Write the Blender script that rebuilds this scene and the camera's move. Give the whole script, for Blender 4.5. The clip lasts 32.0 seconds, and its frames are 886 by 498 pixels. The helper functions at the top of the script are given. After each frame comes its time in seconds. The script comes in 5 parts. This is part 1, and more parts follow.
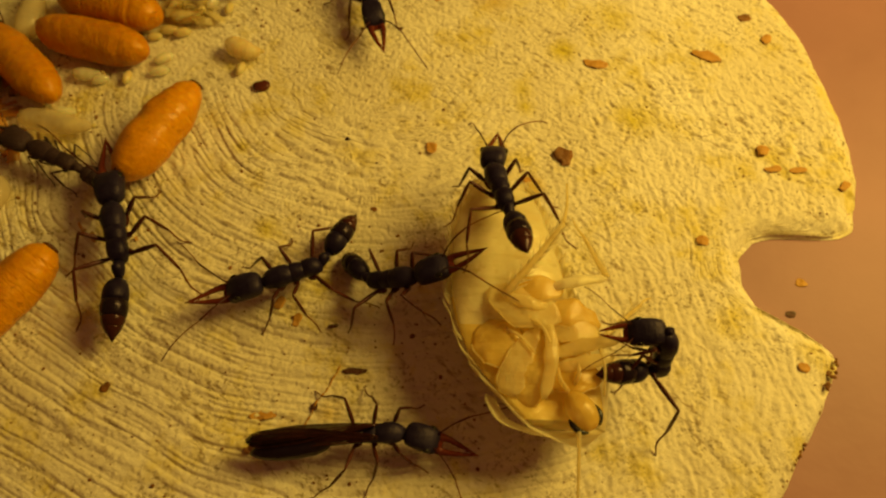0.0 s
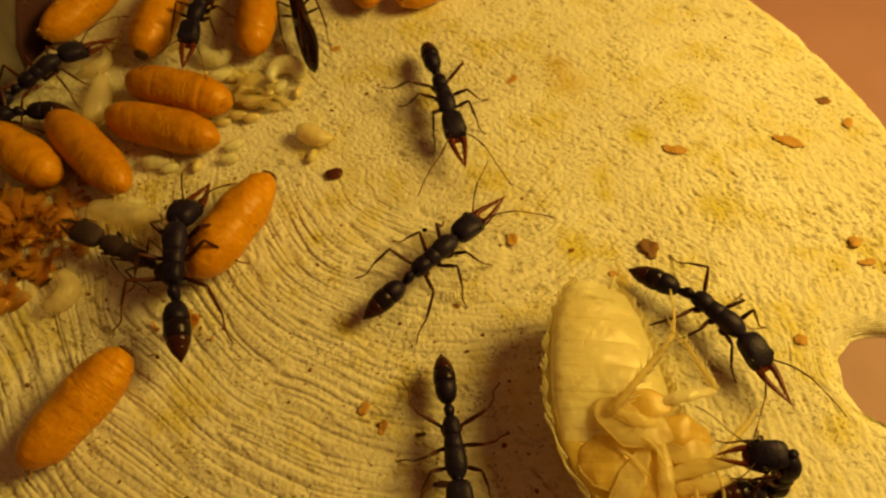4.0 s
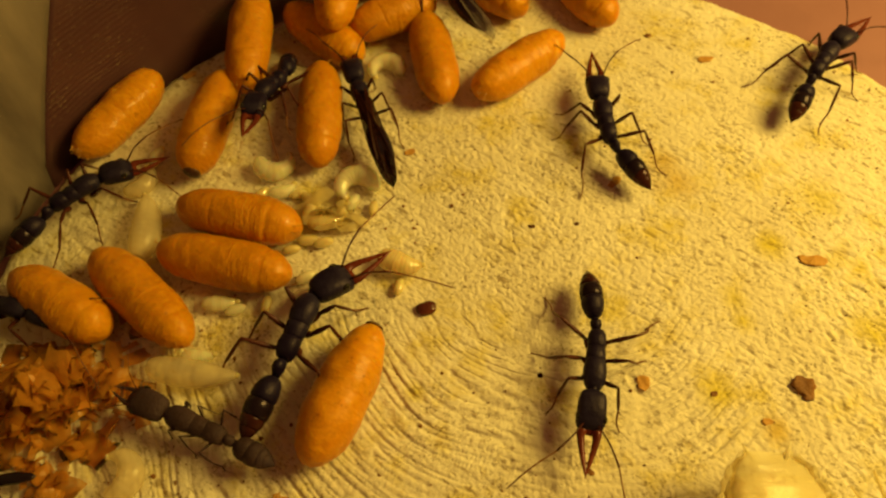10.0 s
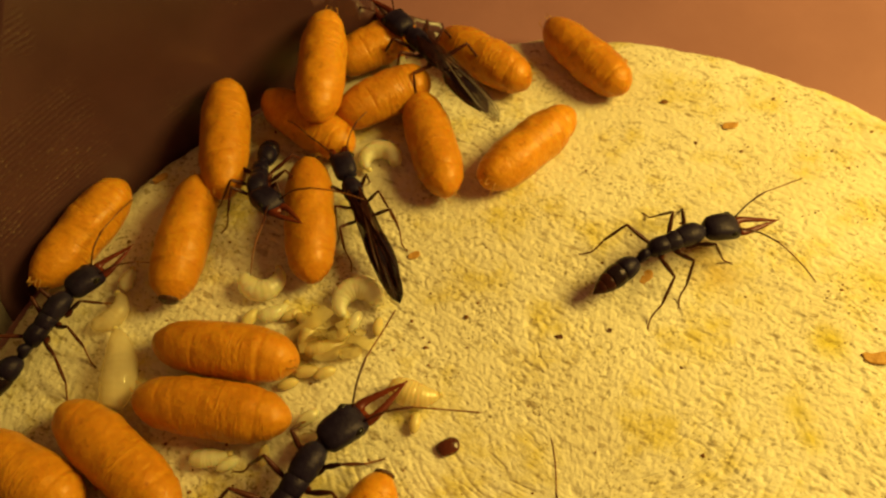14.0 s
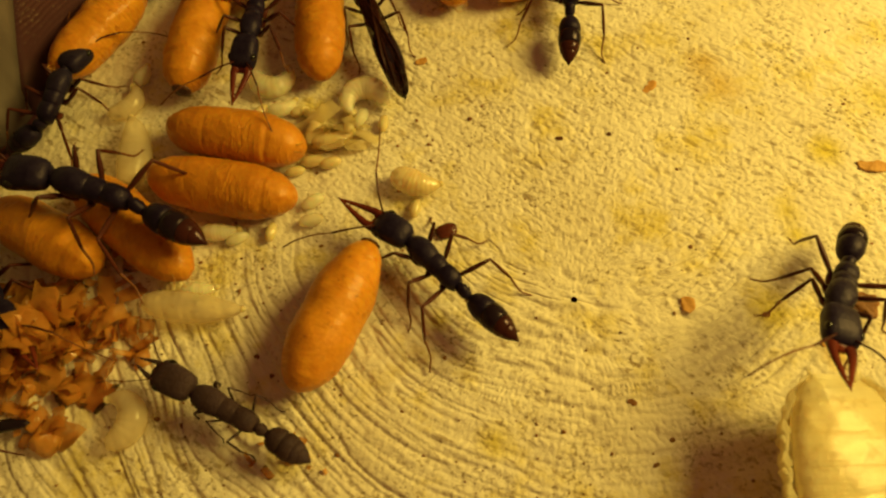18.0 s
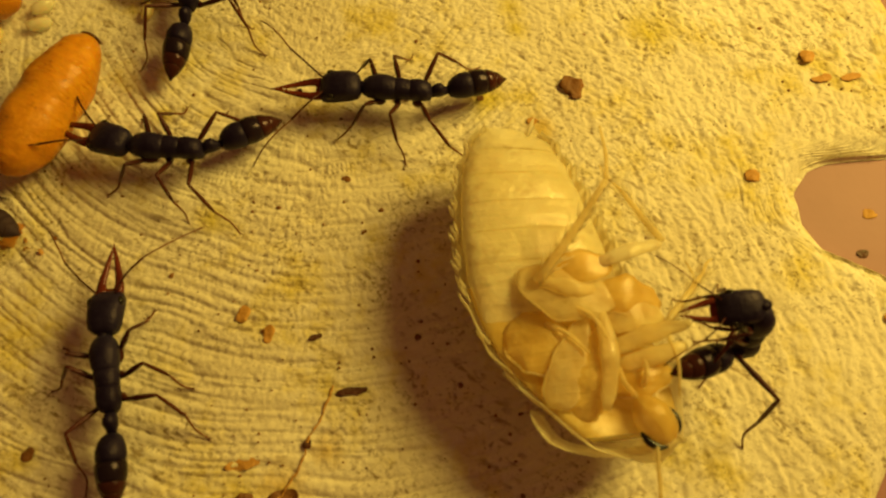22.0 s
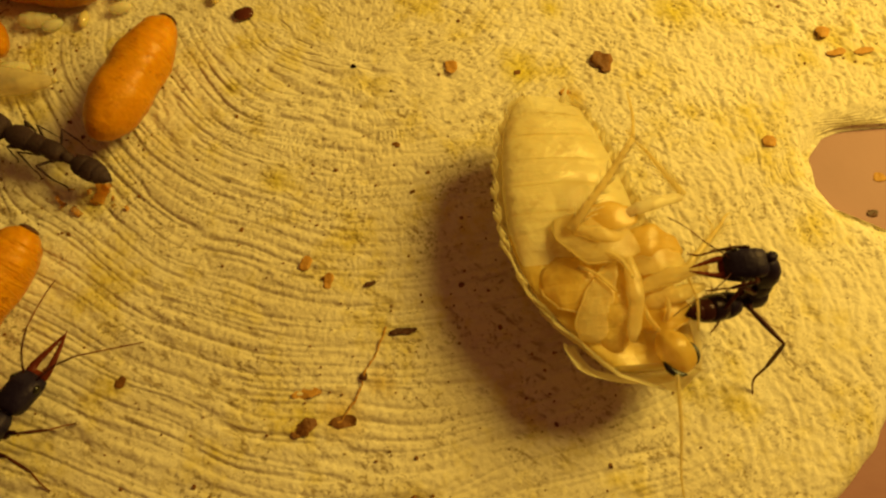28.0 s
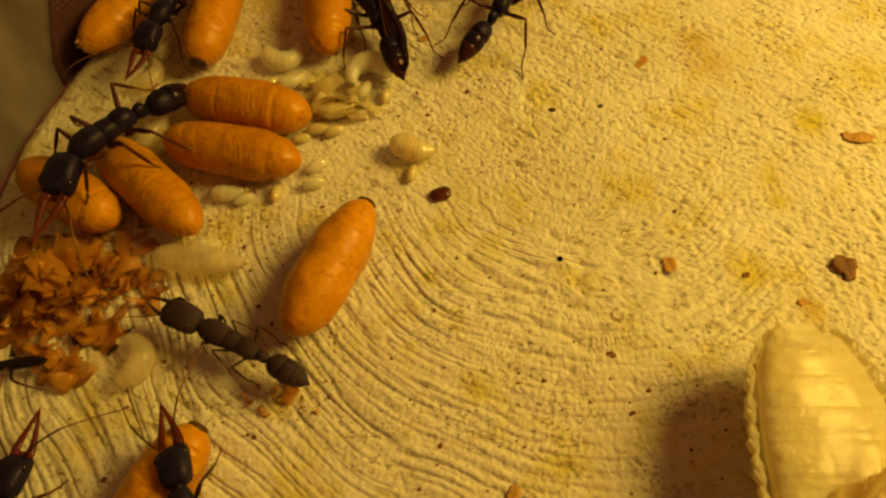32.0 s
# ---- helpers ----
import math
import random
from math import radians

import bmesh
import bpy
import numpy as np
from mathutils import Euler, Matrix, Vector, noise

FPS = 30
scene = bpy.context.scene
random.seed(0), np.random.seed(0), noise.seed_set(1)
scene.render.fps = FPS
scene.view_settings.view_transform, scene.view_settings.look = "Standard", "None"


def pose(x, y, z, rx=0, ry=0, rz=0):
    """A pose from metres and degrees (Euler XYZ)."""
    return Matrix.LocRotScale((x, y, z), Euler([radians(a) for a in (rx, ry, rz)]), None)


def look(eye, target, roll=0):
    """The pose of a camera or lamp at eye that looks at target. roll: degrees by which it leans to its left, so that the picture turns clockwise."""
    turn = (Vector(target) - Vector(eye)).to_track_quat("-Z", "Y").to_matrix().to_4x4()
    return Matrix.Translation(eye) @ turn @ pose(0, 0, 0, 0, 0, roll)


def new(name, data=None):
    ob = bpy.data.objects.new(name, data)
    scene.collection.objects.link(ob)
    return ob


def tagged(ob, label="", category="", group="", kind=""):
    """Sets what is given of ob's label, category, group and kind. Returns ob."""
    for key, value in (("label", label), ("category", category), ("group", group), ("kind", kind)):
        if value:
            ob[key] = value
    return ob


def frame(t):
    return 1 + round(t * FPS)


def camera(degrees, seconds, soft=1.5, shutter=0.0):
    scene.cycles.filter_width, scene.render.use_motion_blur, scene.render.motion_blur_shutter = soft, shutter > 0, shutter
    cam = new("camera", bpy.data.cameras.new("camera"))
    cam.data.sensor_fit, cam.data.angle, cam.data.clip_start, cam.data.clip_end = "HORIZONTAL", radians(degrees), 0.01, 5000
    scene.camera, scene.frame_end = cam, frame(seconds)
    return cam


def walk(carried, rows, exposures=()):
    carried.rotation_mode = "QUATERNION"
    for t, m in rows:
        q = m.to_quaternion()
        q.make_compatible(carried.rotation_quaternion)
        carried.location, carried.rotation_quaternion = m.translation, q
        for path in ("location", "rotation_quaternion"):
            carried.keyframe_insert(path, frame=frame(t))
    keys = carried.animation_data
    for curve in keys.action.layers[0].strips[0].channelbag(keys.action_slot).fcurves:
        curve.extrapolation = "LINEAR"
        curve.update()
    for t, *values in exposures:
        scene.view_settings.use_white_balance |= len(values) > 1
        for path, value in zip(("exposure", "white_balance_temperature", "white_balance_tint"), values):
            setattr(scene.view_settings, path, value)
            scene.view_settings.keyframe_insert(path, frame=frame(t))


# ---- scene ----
import functools
import itertools

CM = 0.01  # the plan is drawn in centimetres


def at(x, y, z=0.0, rx=0, ry=0, rz=0):
    """A pose from centimetres and degrees."""
    return pose(x * CM, y * CM, z * CM, rx, ry, rz)


# ---- camera ----
cam = camera(63.5, 32.0, soft=2.3)
# a close-up lens: sharp at the plate, soft on what stands high over it
cam.data.dof.use_dof, cam.data.dof.focus_distance, cam.data.dof.aperture_fstop = True, 4.4 * CM, 75.0
PATH = [
    (0, (0.029, 0.003, 4.415), (-0.011, 1.783, 0.833), -0.3),
    (0.5, (0.020, 0.023, 4.436), (-0.036, 1.820, 0.863), -0.8),
    (1, (-0.042, 0.088, 4.440), (-0.091, 1.934, 0.892), -0.6),
    (1.5, (-0.183, 0.164, 4.483), (-0.294, 2.056, 0.961), -2.4),
    (2, (-0.310, 0.210, 4.482), (-0.430, 2.108, 0.962), -2.5),
    (2.5, (-0.365, 0.313, 4.490), (-0.459, 2.219, 0.975), -1.7),
    (4.5, (-0.676, 0.579, 4.470), (-0.738, 2.532, 0.979), -0.9),
    (5, (-0.843, 0.735, 4.479), (-0.903, 2.711, 1.001), -0.9),
    (5.5, (-0.881, 0.832, 4.435), (-0.957, 2.826, 0.968), -1.8),
    (6, (-0.919, 0.938, 4.424), (-0.988, 2.950, 0.968), -1.7),
    (6.5, (-1.030, 1.052, 4.417), (-1.113, 3.070, 0.964), -2.1),
    (7, (-1.141, 1.248, 4.429), (-1.174, 3.262, 0.973), -1.0),
    (7.5, (-1.207, 1.349, 4.396), (-1.229, 3.367, 0.943), -1.1),
    (8, (-1.200, 1.413, 4.353), (-1.194, 3.408, 0.886), -0.9),
    (8.5, (-1.196, 1.375, 4.313), (-1.214, 3.310, 0.812), -1.8),
    (9, (-1.197, 1.442, 4.332), (-1.219, 3.391, 0.839), -2.4),
    (9.5, (-1.187, 1.505, 4.289), (-1.216, 3.514, 0.830), -2.5),
    (10, (-1.303, 1.578, 4.265), (-1.326, 3.571, 0.797), -2.4),
    (10.5, (-1.458, 1.624, 4.239), (-1.526, 3.591, 0.757), -3.4),
    (11, (-1.537, 1.722, 4.243), (-1.644, 3.696, 0.766), -4.5),
    (11.5, (-1.601, 1.819, 4.170), (-1.709, 3.805, 0.700), -4.5),
    (12, (-1.623, 1.914, 4.134), (-1.745, 3.900, 0.664), -5.0),
    (12.5, (-1.649, 2.084, 4.112), (-1.756, 4.079, 0.646), -5.1),
    (13, (-1.551, 2.339, 4.122), (-1.527, 4.415, 0.703), -3.5),
    (13.5, (-1.459, 2.431, 4.107), (-1.396, 4.510, 0.690), -3.8),
    (14, (-1.439, 2.437, 4.082), (-1.374, 4.502, 0.656), -4.0),
    (14.5, (-1.473, 2.320, 4.028), (-1.429, 4.335, 0.572), -3.6),
    (15, (-1.440, 2.131, 3.963), (-1.445, 4.087, 0.474), -4.2),
    (15.5, (-1.487, 2.093, 3.938), (-1.509, 3.991, 0.417), -4.6),
    (17.5, (-1.525, 1.819, 3.853), (-1.673, 3.595, 0.272), -7.3),
    (18, (-1.402, 1.671, 3.825), (-1.473, 3.371, 0.205), -5.6),
    (18.5, (-0.985, 1.400, 3.772), (-0.906, 3.000, 0.107), -2.2),
    (19, (-0.591, 1.057, 3.661), (-0.414, 2.563, -0.040), 0.5),
    (19.5, (-0.383, 0.912, 3.646), (-0.144, 2.365, -0.073), 2.8),
    (20, (-0.366, 0.904, 3.648), (-0.115, 2.320, -0.084), 3.4),
    (20.5, (-0.340, 0.773, 3.653), (-0.088, 2.201, -0.076), 3.3),
    (21, (-0.262, 0.733, 3.607), (0.013, 2.133, -0.130), 4.4),
    (21.5, (-0.266, 0.692, 3.600), (0.013, 2.089, -0.137), 4.9),
    (22, (-0.270, 0.681, 3.613), (-0.017, 2.079, -0.126), 4.0),
    (22.5, (-0.287, 0.657, 3.618), (-0.049, 2.058, -0.121), 3.1),
    (23, (-0.205, 0.607, 3.641), (0.030, 2.003, -0.100), 2.9),
    (23.5, (-0.090, 0.572, 3.579), (0.191, 1.974, -0.156), 4.6),
    (24, (-0.111, 0.558, 3.562), (0.149, 1.966, -0.172), 3.8),
    (24.5, (-0.104, 0.570, 3.556), (0.134, 1.978, -0.180), 3.1),
    (26.5, (-0.139, 0.498, 3.626), (0.024, 1.904, -0.116), 0.0),
    (27, (-0.093, 0.527, 3.501), (0.145, 1.961, -0.226), 2.9),
    (27.5, (-0.219, 0.353, 3.806), (-0.071, 1.722, 0.050), -0.0),
    (28, (-0.406, 0.331, 3.915), (-0.299, 1.727, 0.168), -1.3),
    (28.5, (-0.351, 0.384, 3.906), (-0.275, 1.794, 0.163), -2.2),
    (29, (-0.478, 0.536, 3.865), (-0.471, 1.994, 0.140), -4.3),
    (29.5, (-0.583, 0.693, 3.810), (-0.629, 2.191, 0.102), -5.5),
    (30, (-0.762, 0.883, 3.818), (-0.855, 2.472, 0.148), -6.2),
    (30.5, (-0.976, 1.016, 3.844), (-1.151, 2.653, 0.198), -8.4),
    (31, (-1.090, 1.167, 3.861), (-1.277, 2.878, 0.250), -8.3),
    (31.5, (-1.122, 1.219, 3.868), (-1.360, 2.955, 0.273), -9.7),
    (32, (-1.175, 1.278, 3.867), (-1.422, 3.055, 0.292), -9.6),
]
EXPOSURES = [(0.0, -0.44, 6700, 11), (2.5, -0.38, 6700, 12), (6.0, -0.3, 6600, 11), (7.5, -0.27, 6500, 10), (9.0, -0.1, 6500, 10), (11.0, -0.08, 6500, 10), (12.0, 0.08, 6450, 10), (13.0, 0.1, 6300, 9),
             (15.5, 0.1, 5900, 7), (19.0, -0.04, 6000, 7.3), (21.0, -0.16, 6050, 7), (24.0, -0.28, 6650, 10), (28.0, -0.22, 6650, 11), (30.0, -0.27, 6700, 12), (32.0, -0.26, 6750, 12)]
walk(cam, [(t, look(Vector(eye) * CM, Vector(target) * CM, roll)) for t, eye, target, roll in PATH], EXPOSURES)

# ---- light: one warm desk lamp from the side, a dim reddish room round it ----
world = bpy.data.worlds.new("room")
scene.world = world
world.use_nodes = True
world.node_tree.nodes["Background"].inputs[0].default_value = (1.0, 0.34, 0.13, 1)
world.node_tree.nodes["Background"].inputs[1].default_value = 0.17

LAMP_FROM = Vector((-0.75, 3.1, 0)) + 10.5 * Vector((0.723, 0.165, 0.67))
bulb = bpy.data.lights.new("desk_lamp", "AREA")
bulb.shape, bulb.size, bulb.energy, bulb.color = "DISK", 0.050, 0.158, (1.0, 0.70, 0.135)
lamp = new("desk_lamp", bulb)
lamp.matrix_world = look(LAMP_FROM * CM, Vector((-0.75, 3.1, 0)) * CM)


# ---- materials ----
def material(name, rough=0.6, metal=0.0, spec=0.5):
    m = bpy.data.materials.new(name)
    m.use_nodes = True
    t = m.node_tree
    b = t.nodes["Principled BSDF"]
    b.inputs["Roughness"].default_value = rough
    b.inputs["Metallic"].default_value = metal
    b.inputs["Specular IOR Level"].default_value = spec
    return m, t, b


def node(t, kind, **values):
    n = t.nodes.new(kind)
    for key, value in values.items():
        n.inputs[key].default_value = value
    return n


def place(t, space="Object"):
    return t.nodes.new("ShaderNodeTexCoord").outputs[space]


def noise_of(t, where, scale, detail=4.0, rough=0.55, stretch=None):
    if stretch:
        mapping = t.nodes.new("ShaderNodeMapping")
        mapping.inputs["Scale"].default_value = stretch
        t.links.new(where, mapping.inputs["Vector"])
        where = mapping.outputs[0]
    n = node(t, "ShaderNodeTexNoise", Scale=scale, Detail=detail, Roughness=rough)
    t.links.new(where, n.inputs["Vector"])
    return n.outputs["Fac"]


def ramp(t, fac, *stops):
    r = t.nodes.new("ShaderNodeValToRGB")
    while len(r.color_ramp.elements) < len(stops):
        r.color_ramp.elements.new(0.5)
    for e, (p, c) in zip(r.color_ramp.elements, stops):
        e.position, e.color = p, (*c, 1) if len(c) == 3 else c
    t.links.new(fac, r.inputs["Fac"])
    return r.outputs["Color"]


def mixed(t, kind, fac, a, b):
    m = t.nodes.new("ShaderNodeMix")
    m.data_type, m.blend_type = "RGBA", kind
    for socket, value in ((m.inputs["Factor"], fac), (m.inputs[6], a), (m.inputs[7], b)):
        if isinstance(value, bpy.types.NodeSocket):
            t.links.new(value, socket)
        elif isinstance(value, tuple):
            socket.default_value = (*value, 1)
        else:
            socket.default_value = value
    return m.outputs[2]


def relief(t, b, height, strength, distance):
    n = node(t, "ShaderNodeBump", Strength=strength, Distance=distance)
    t.links.new(height, n.inputs["Height"])
    t.links.new(n.outputs[0], b.inputs["Normal"])


def random_of(t):
    return t.nodes.new("ShaderNodeObjectInfo").outputs["Random"]


STAINS = ((0.36, 4.55, 0.22), (0.31, 2.95, 0.15), (-1.26, 2.34, 0.13), (0.62, 2.72, 0.11), (0.91, 3.99, 0.14), (0.57, 3.59, 0.12), (0.30, 4.72, 0.14), (0.88, 3.98, 0.12),
          (0.59, 3.42, 0.10), (-0.92, 0.90, 0.16), (-1.53, 3.01, 0.09), (1.45, 3.35, 0.22), (-0.70, 1.05, 0.10), (-2.35, 2.30, 0.14), (1.35, 4.35, 0.2))


def plaster_material():
    m, t, b = material("plaster", 0.85, spec=0.25)
    where = place(t)
    broad = ramp(t, noise_of(t, where, 90, 5), (0.3, (0.66, 0.58, 0.40)), (0.7, (0.80, 0.74, 0.58)))
    stain = ramp(t, noise_of(t, where, 190, 6, 0.68), (0.505, (0, 0, 0)), (0.66, (1, 1, 1)))
    colour = mixed(t, "MIX", mixed(t, "MULTIPLY", 1.0, stain, (0.8, 0.8, 0.8)), broad, (0.62, 0.50, 0.07))
    for n, (x, y, r) in enumerate(STAINS):
        off = t.nodes.new("ShaderNodeVectorMath")
        off.operation = "DISTANCE"
        off.inputs[1].default_value = (x * CM, y * CM, 0)
        t.links.new(where, off.inputs[0])
        ragged = t.nodes.new("ShaderNodeMath")
        ragged.operation = "MULTIPLY_ADD"
        ragged.inputs[1].default_value = 1.5 * r * CM
        t.links.new(noise_of(t, where, 420 + 40 * n, 5, 0.7), ragged.inputs[0])
        t.links.new(off.outputs["Value"], ragged.inputs[2])
        scaled = t.nodes.new("ShaderNodeMath")
        scaled.operation = "DIVIDE"
        scaled.inputs[1].default_value = 1.8 * r * CM
        t.links.new(ragged.outputs[0], scaled.inputs[0])
        spot = ramp(t, scaled.outputs[0], (0.45, (0.8, 0.8, 0.8)), (1.0, (0, 0, 0)))
        colour = mixed(t, "MIX", spot, colour, (0.60, 0.49, 0.03) if n % 3 else (0.55, 0.38, 0.06))
    speck = ramp(t, noise_of(t, where, 3600, 3, 0.6), (0.55, (0, 0, 0)), (0.62, (1, 1, 1)))
    patch = ramp(t, noise_of(t, where, 300, 4), (0.42, (0, 0, 0)), (0.60, (1, 1, 1)))
    colour = mixed(t, "MIX", mixed(t, "MULTIPLY", 1.0, mixed(t, "MULTIPLY", 1.0, speck, patch), (0.66, 0.66, 0.66)), colour, (0.20, 0.125, 0.03))
    turned = t.nodes.new("ShaderNodeMapping")
    turned.vector_type = "TEXTURE"
    turned.inputs["Rotation"].default_value = (0, 0, math.radians(-36))
    turned.inputs["Scale"].default_value = (2.6, 1.0, 1.0)
    t.links.new(where, turned.inputs["Vector"])
    dash = ramp(t, noise_of(t, turned.outputs[0], 2300, 3, 0.55), (0.575, (0, 0, 0)), (0.65, (0.62, 0.62, 0.62)))
    open_patch = ramp(t, noise_of(t, where, 140, 4, 0.6), (0.44, (0, 0, 0)), (0.56, (1, 1, 1)))
    colour = mixed(t, "MIX", mixed(t, "MULTIPLY", 1.0, dash, open_patch), colour, (0.20, 0.115, 0.03))
    t.links.new(colour, b.inputs["Base Color"])
    grain = mixed(t, "MIX", 0.5, noise_of(t, where, 5200, 4, 0.65), noise_of(t, where, 1500, 5, 0.6))
    grain = mixed(t, "MIX", 0.45, grain, noise_of(t, turned.outputs[0], 2100, 4, 0.6))
    relief(t, b, grain, 0.6, 0.00030)
    return m


def silk_material():
    m, t, b = material("cocoon_silk", 0.31, spec=0.45)
    b.inputs["Specular Tint"].default_value = (1.0, 0.66, 0.25, 1)
    where = place(t)
    fibre = noise_of(t, where, 3800, 5, 0.7, (1.0, 0.7, 0.7))
    weave = noise_of(t, where, 1500, 4, 0.6, (1.8, 0.8, 0.8))
    base = ramp(t, fibre, (0.25, (0.53, 0.205, 0.002)), (0.75, (0.78, 0.375, 0.006)))
    blotch = ramp(t, noise_of(t, where, 260, 4), (0.35, (0.86, 0.79, 0.66)), (0.7, (1.0, 1.0, 1.0)))
    tone = ramp(t, random_of(t), (0.0, (0.84, 0.78, 0.70)), (1.0, (1.04, 1.03, 1.0)))
    colour = mixed(t, "MULTIPLY", 1.0, mixed(t, "MULTIPLY", 1.0, base, blotch), tone)
    fleck = ramp(t, noise_of(t, where, 1700, 3, 0.55), (0.64, (0, 0, 0)), (0.70, (0.7, 0.7, 0.7)))
    colour = mixed(t, "MIX", fleck, colour, (0.30, 0.085, 0.004))
    t.links.new(colour, b.inputs["Base Color"])
    b.inputs["Subsurface Weight"].default_value = 0.30
    b.inputs["Subsurface Radius"].default_value = (0.0012, 0.0005, 0.0001)
    b.inputs["Subsurface Scale"].default_value = 1.0
    # short creases run round the cocoon, here and there
    crease = ramp(t, noise_of(t, where, 420, 3, 0.5, (4.2, 0.9, 0.9)), (0.50, (0, 0, 0)), (0.56, (1, 1, 1)), (0.62, (0, 0, 0)))
    here = ramp(t, noise_of(t, where, 330, 2), (0.45, (0, 0, 0)), (0.6, (0.5, 0.5, 0.5)))
    height = mixed(t, "ADD", 1.0, mixed(t, "MIX", 0.45, fibre, weave), mixed(t, "MULTIPLY", 1.0, crease, here))
    relief(t, b, height, 0.62, 0.00020)
    b.inputs["Coat Weight"].default_value, b.inputs["Coat Roughness"].default_value = 0.10, 0.14
    return m


def chitin_material(name, dark, light, rough, bump=0.35, bloom=0.0):
    """Hard ant skin; bloom is the share of short grey hair that dulls it in patches."""
    m, t, b = material(name, rough, spec=0.22)
    b.inputs["Specular Tint"].default_value = (1.0, 0.80, 1.0, 1)
    where = place(t)
    base = ramp(t, noise_of(t, where, 500, 4), (0.3, dark), (0.75, light))
    if bloom:
        downy = ramp(t, noise_of(t, where, 900, 4, 0.6), (0.42, (0, 0, 0)), (0.68, (bloom, bloom, bloom)))
        base = mixed(t, "MIX", downy, base, (0.028, 0.024, 0.050))
    t.links.new(base, b.inputs["Base Color"])
    relief(t, b, mixed(t, "MIX", 0.4, noise_of(t, where, 5200, 3, 0.6), noise_of(t, where, 1300, 3)), bump, 0.00014)
    return m


def waxy_material(name, a, c, weight=0.5, rough=0.32, scale=300, alpha=1.0):
    m, t, b = material(name, rough, spec=0.5)
    where = place(t)
    t.links.new(ramp(t, noise_of(t, where, scale, 4), (0.3, a), (0.7, c)), b.inputs["Base Color"])
    b.inputs["Subsurface Weight"].default_value = weight
    b.inputs["Subsurface Radius"].default_value = (0.0012, 0.0008, 0.0004)
    b.inputs["Subsurface Scale"].default_value = 1.0
    relief(t, b, noise_of(t, where, 1100, 3), 0.35, 0.0002)
    b.inputs["Coat Weight"].default_value, b.inputs["Coat Roughness"].default_value = 0.8, 0.06
    b.inputs["Alpha"].default_value = alpha
    return m


def cuticle_material(name, a, c, alpha, rough=0.3, glow=0.30, bump=0.00024):
    """Soft see-through insect skin with cross wrinkles and faint brown flecks."""
    m, t, b = material(name, rough, spec=0.5)
    b.inputs["Specular Tint"].default_value = (1.0, 0.95, 0.7, 1)
    where = place(t)
    colour = ramp(t, noise_of(t, where, 330, 5, 0.6), (0.28, a), (0.72, c))
    wrinkle = noise_of(t, where, 420, 4, 0.6, (0.5, 5.0, 1.0))
    colour = mixed(t, "MULTIPLY", 0.12, colour, ramp(t, wrinkle, (0.35, (0.80, 0.68, 0.50)), (0.55, (1, 1, 1))))
    fleck = ramp(t, noise_of(t, where, 900, 3), (0.60, (0, 0, 0)), (0.74, (0.45, 0.45, 0.45)))
    colour = mixed(t, "MIX", fleck, colour, (0.42, 0.24, 0.06))
    t.links.new(colour, b.inputs["Base Color"])
    b.inputs["Coat Weight"].default_value, b.inputs["Coat Roughness"].default_value = 0.4, 0.1
    bump = node(t, "ShaderNodeBump", Strength=0.6, Distance=bump)
    t.links.new(mixed(t, "MIX", 0.5, wrinkle, noise_of(t, where, 1300, 3)), bump.inputs["Height"])
    t.links.new(bump.outputs[0], b.inputs["Normal"])
    through_light, clear, half, whole = (t.nodes.new("ShaderNode" + k) for k in ("BsdfTranslucent", "BsdfTransparent", "MixShader", "MixShader"))
    clear.inputs["Color"].default_value = (1.0, 0.95, 0.80, 1)
    t.links.new(colour, through_light.inputs["Color"])
    half.inputs[0].default_value, whole.inputs[0].default_value = glow, alpha
    t.links.new(b.outputs[0], half.inputs[1])
    t.links.new(through_light.outputs[0], half.inputs[2])
    t.links.new(clear.outputs[0], whole.inputs[1])
    t.links.new(half.outputs[0], whole.inputs[2])
    t.links.new(whole.outputs[0], t.nodes["Material Output"].inputs["Surface"])
    return m


def rough_material(name, a, c, scale, rough=0.8, bump=0.6, distance=0.0004, spec=0.3, tone=False):
    m, t, b = material(name, rough, spec=spec)
    where = place(t)
    colour = ramp(t, noise_of(t, where, scale, 5), (0.3, a), (0.7, c))
    if tone:
        colour = mixed(t, "MULTIPLY", 1.0, colour, ramp(t, t.nodes.new("ShaderNodeNewGeometry").outputs["Random Per Island"], (0.0, (0.5, 0.4, 0.35)), (1.0, (1.15, 1.1, 1.05))))
    t.links.new(colour, b.inputs["Base Color"])
    relief(t, b, noise_of(t, where, scale * 4, 4), bump, distance)
    return m


def wing_material():
    m, t, b = material("wing_membrane", 0.3, spec=0.5)
    where = place(t)
    t.links.new(ramp(t, noise_of(t, where, 700, 3, 0.5, (0.3, 3, 1)), (0.35, (0.16, 0.12, 0.12)), (0.65, (0.46, 0.38, 0.34))), b.inputs["Base Color"])
    b.inputs["Alpha"].default_value = 0.38
    return m


def smoked_material():
    m, t, b = material("smoked_wing", 0.36, spec=0.35)
    b.inputs["Specular Tint"].default_value = (1.0, 0.75, 0.9, 1)
    where = place(t)
    vein = noise_of(t, where, 900, 3, 0.5, (0.25, 3.0, 1.0))
    t.links.new(ramp(t, vein, (0.35, (0.012, 0.005, 0.003)), (0.7, (0.075, 0.026, 0.009))), b.inputs["Base Color"])
    relief(t, b, vein, 0.4, 0.0002)
    b.inputs["Alpha"].default_value = 0.88
    return m


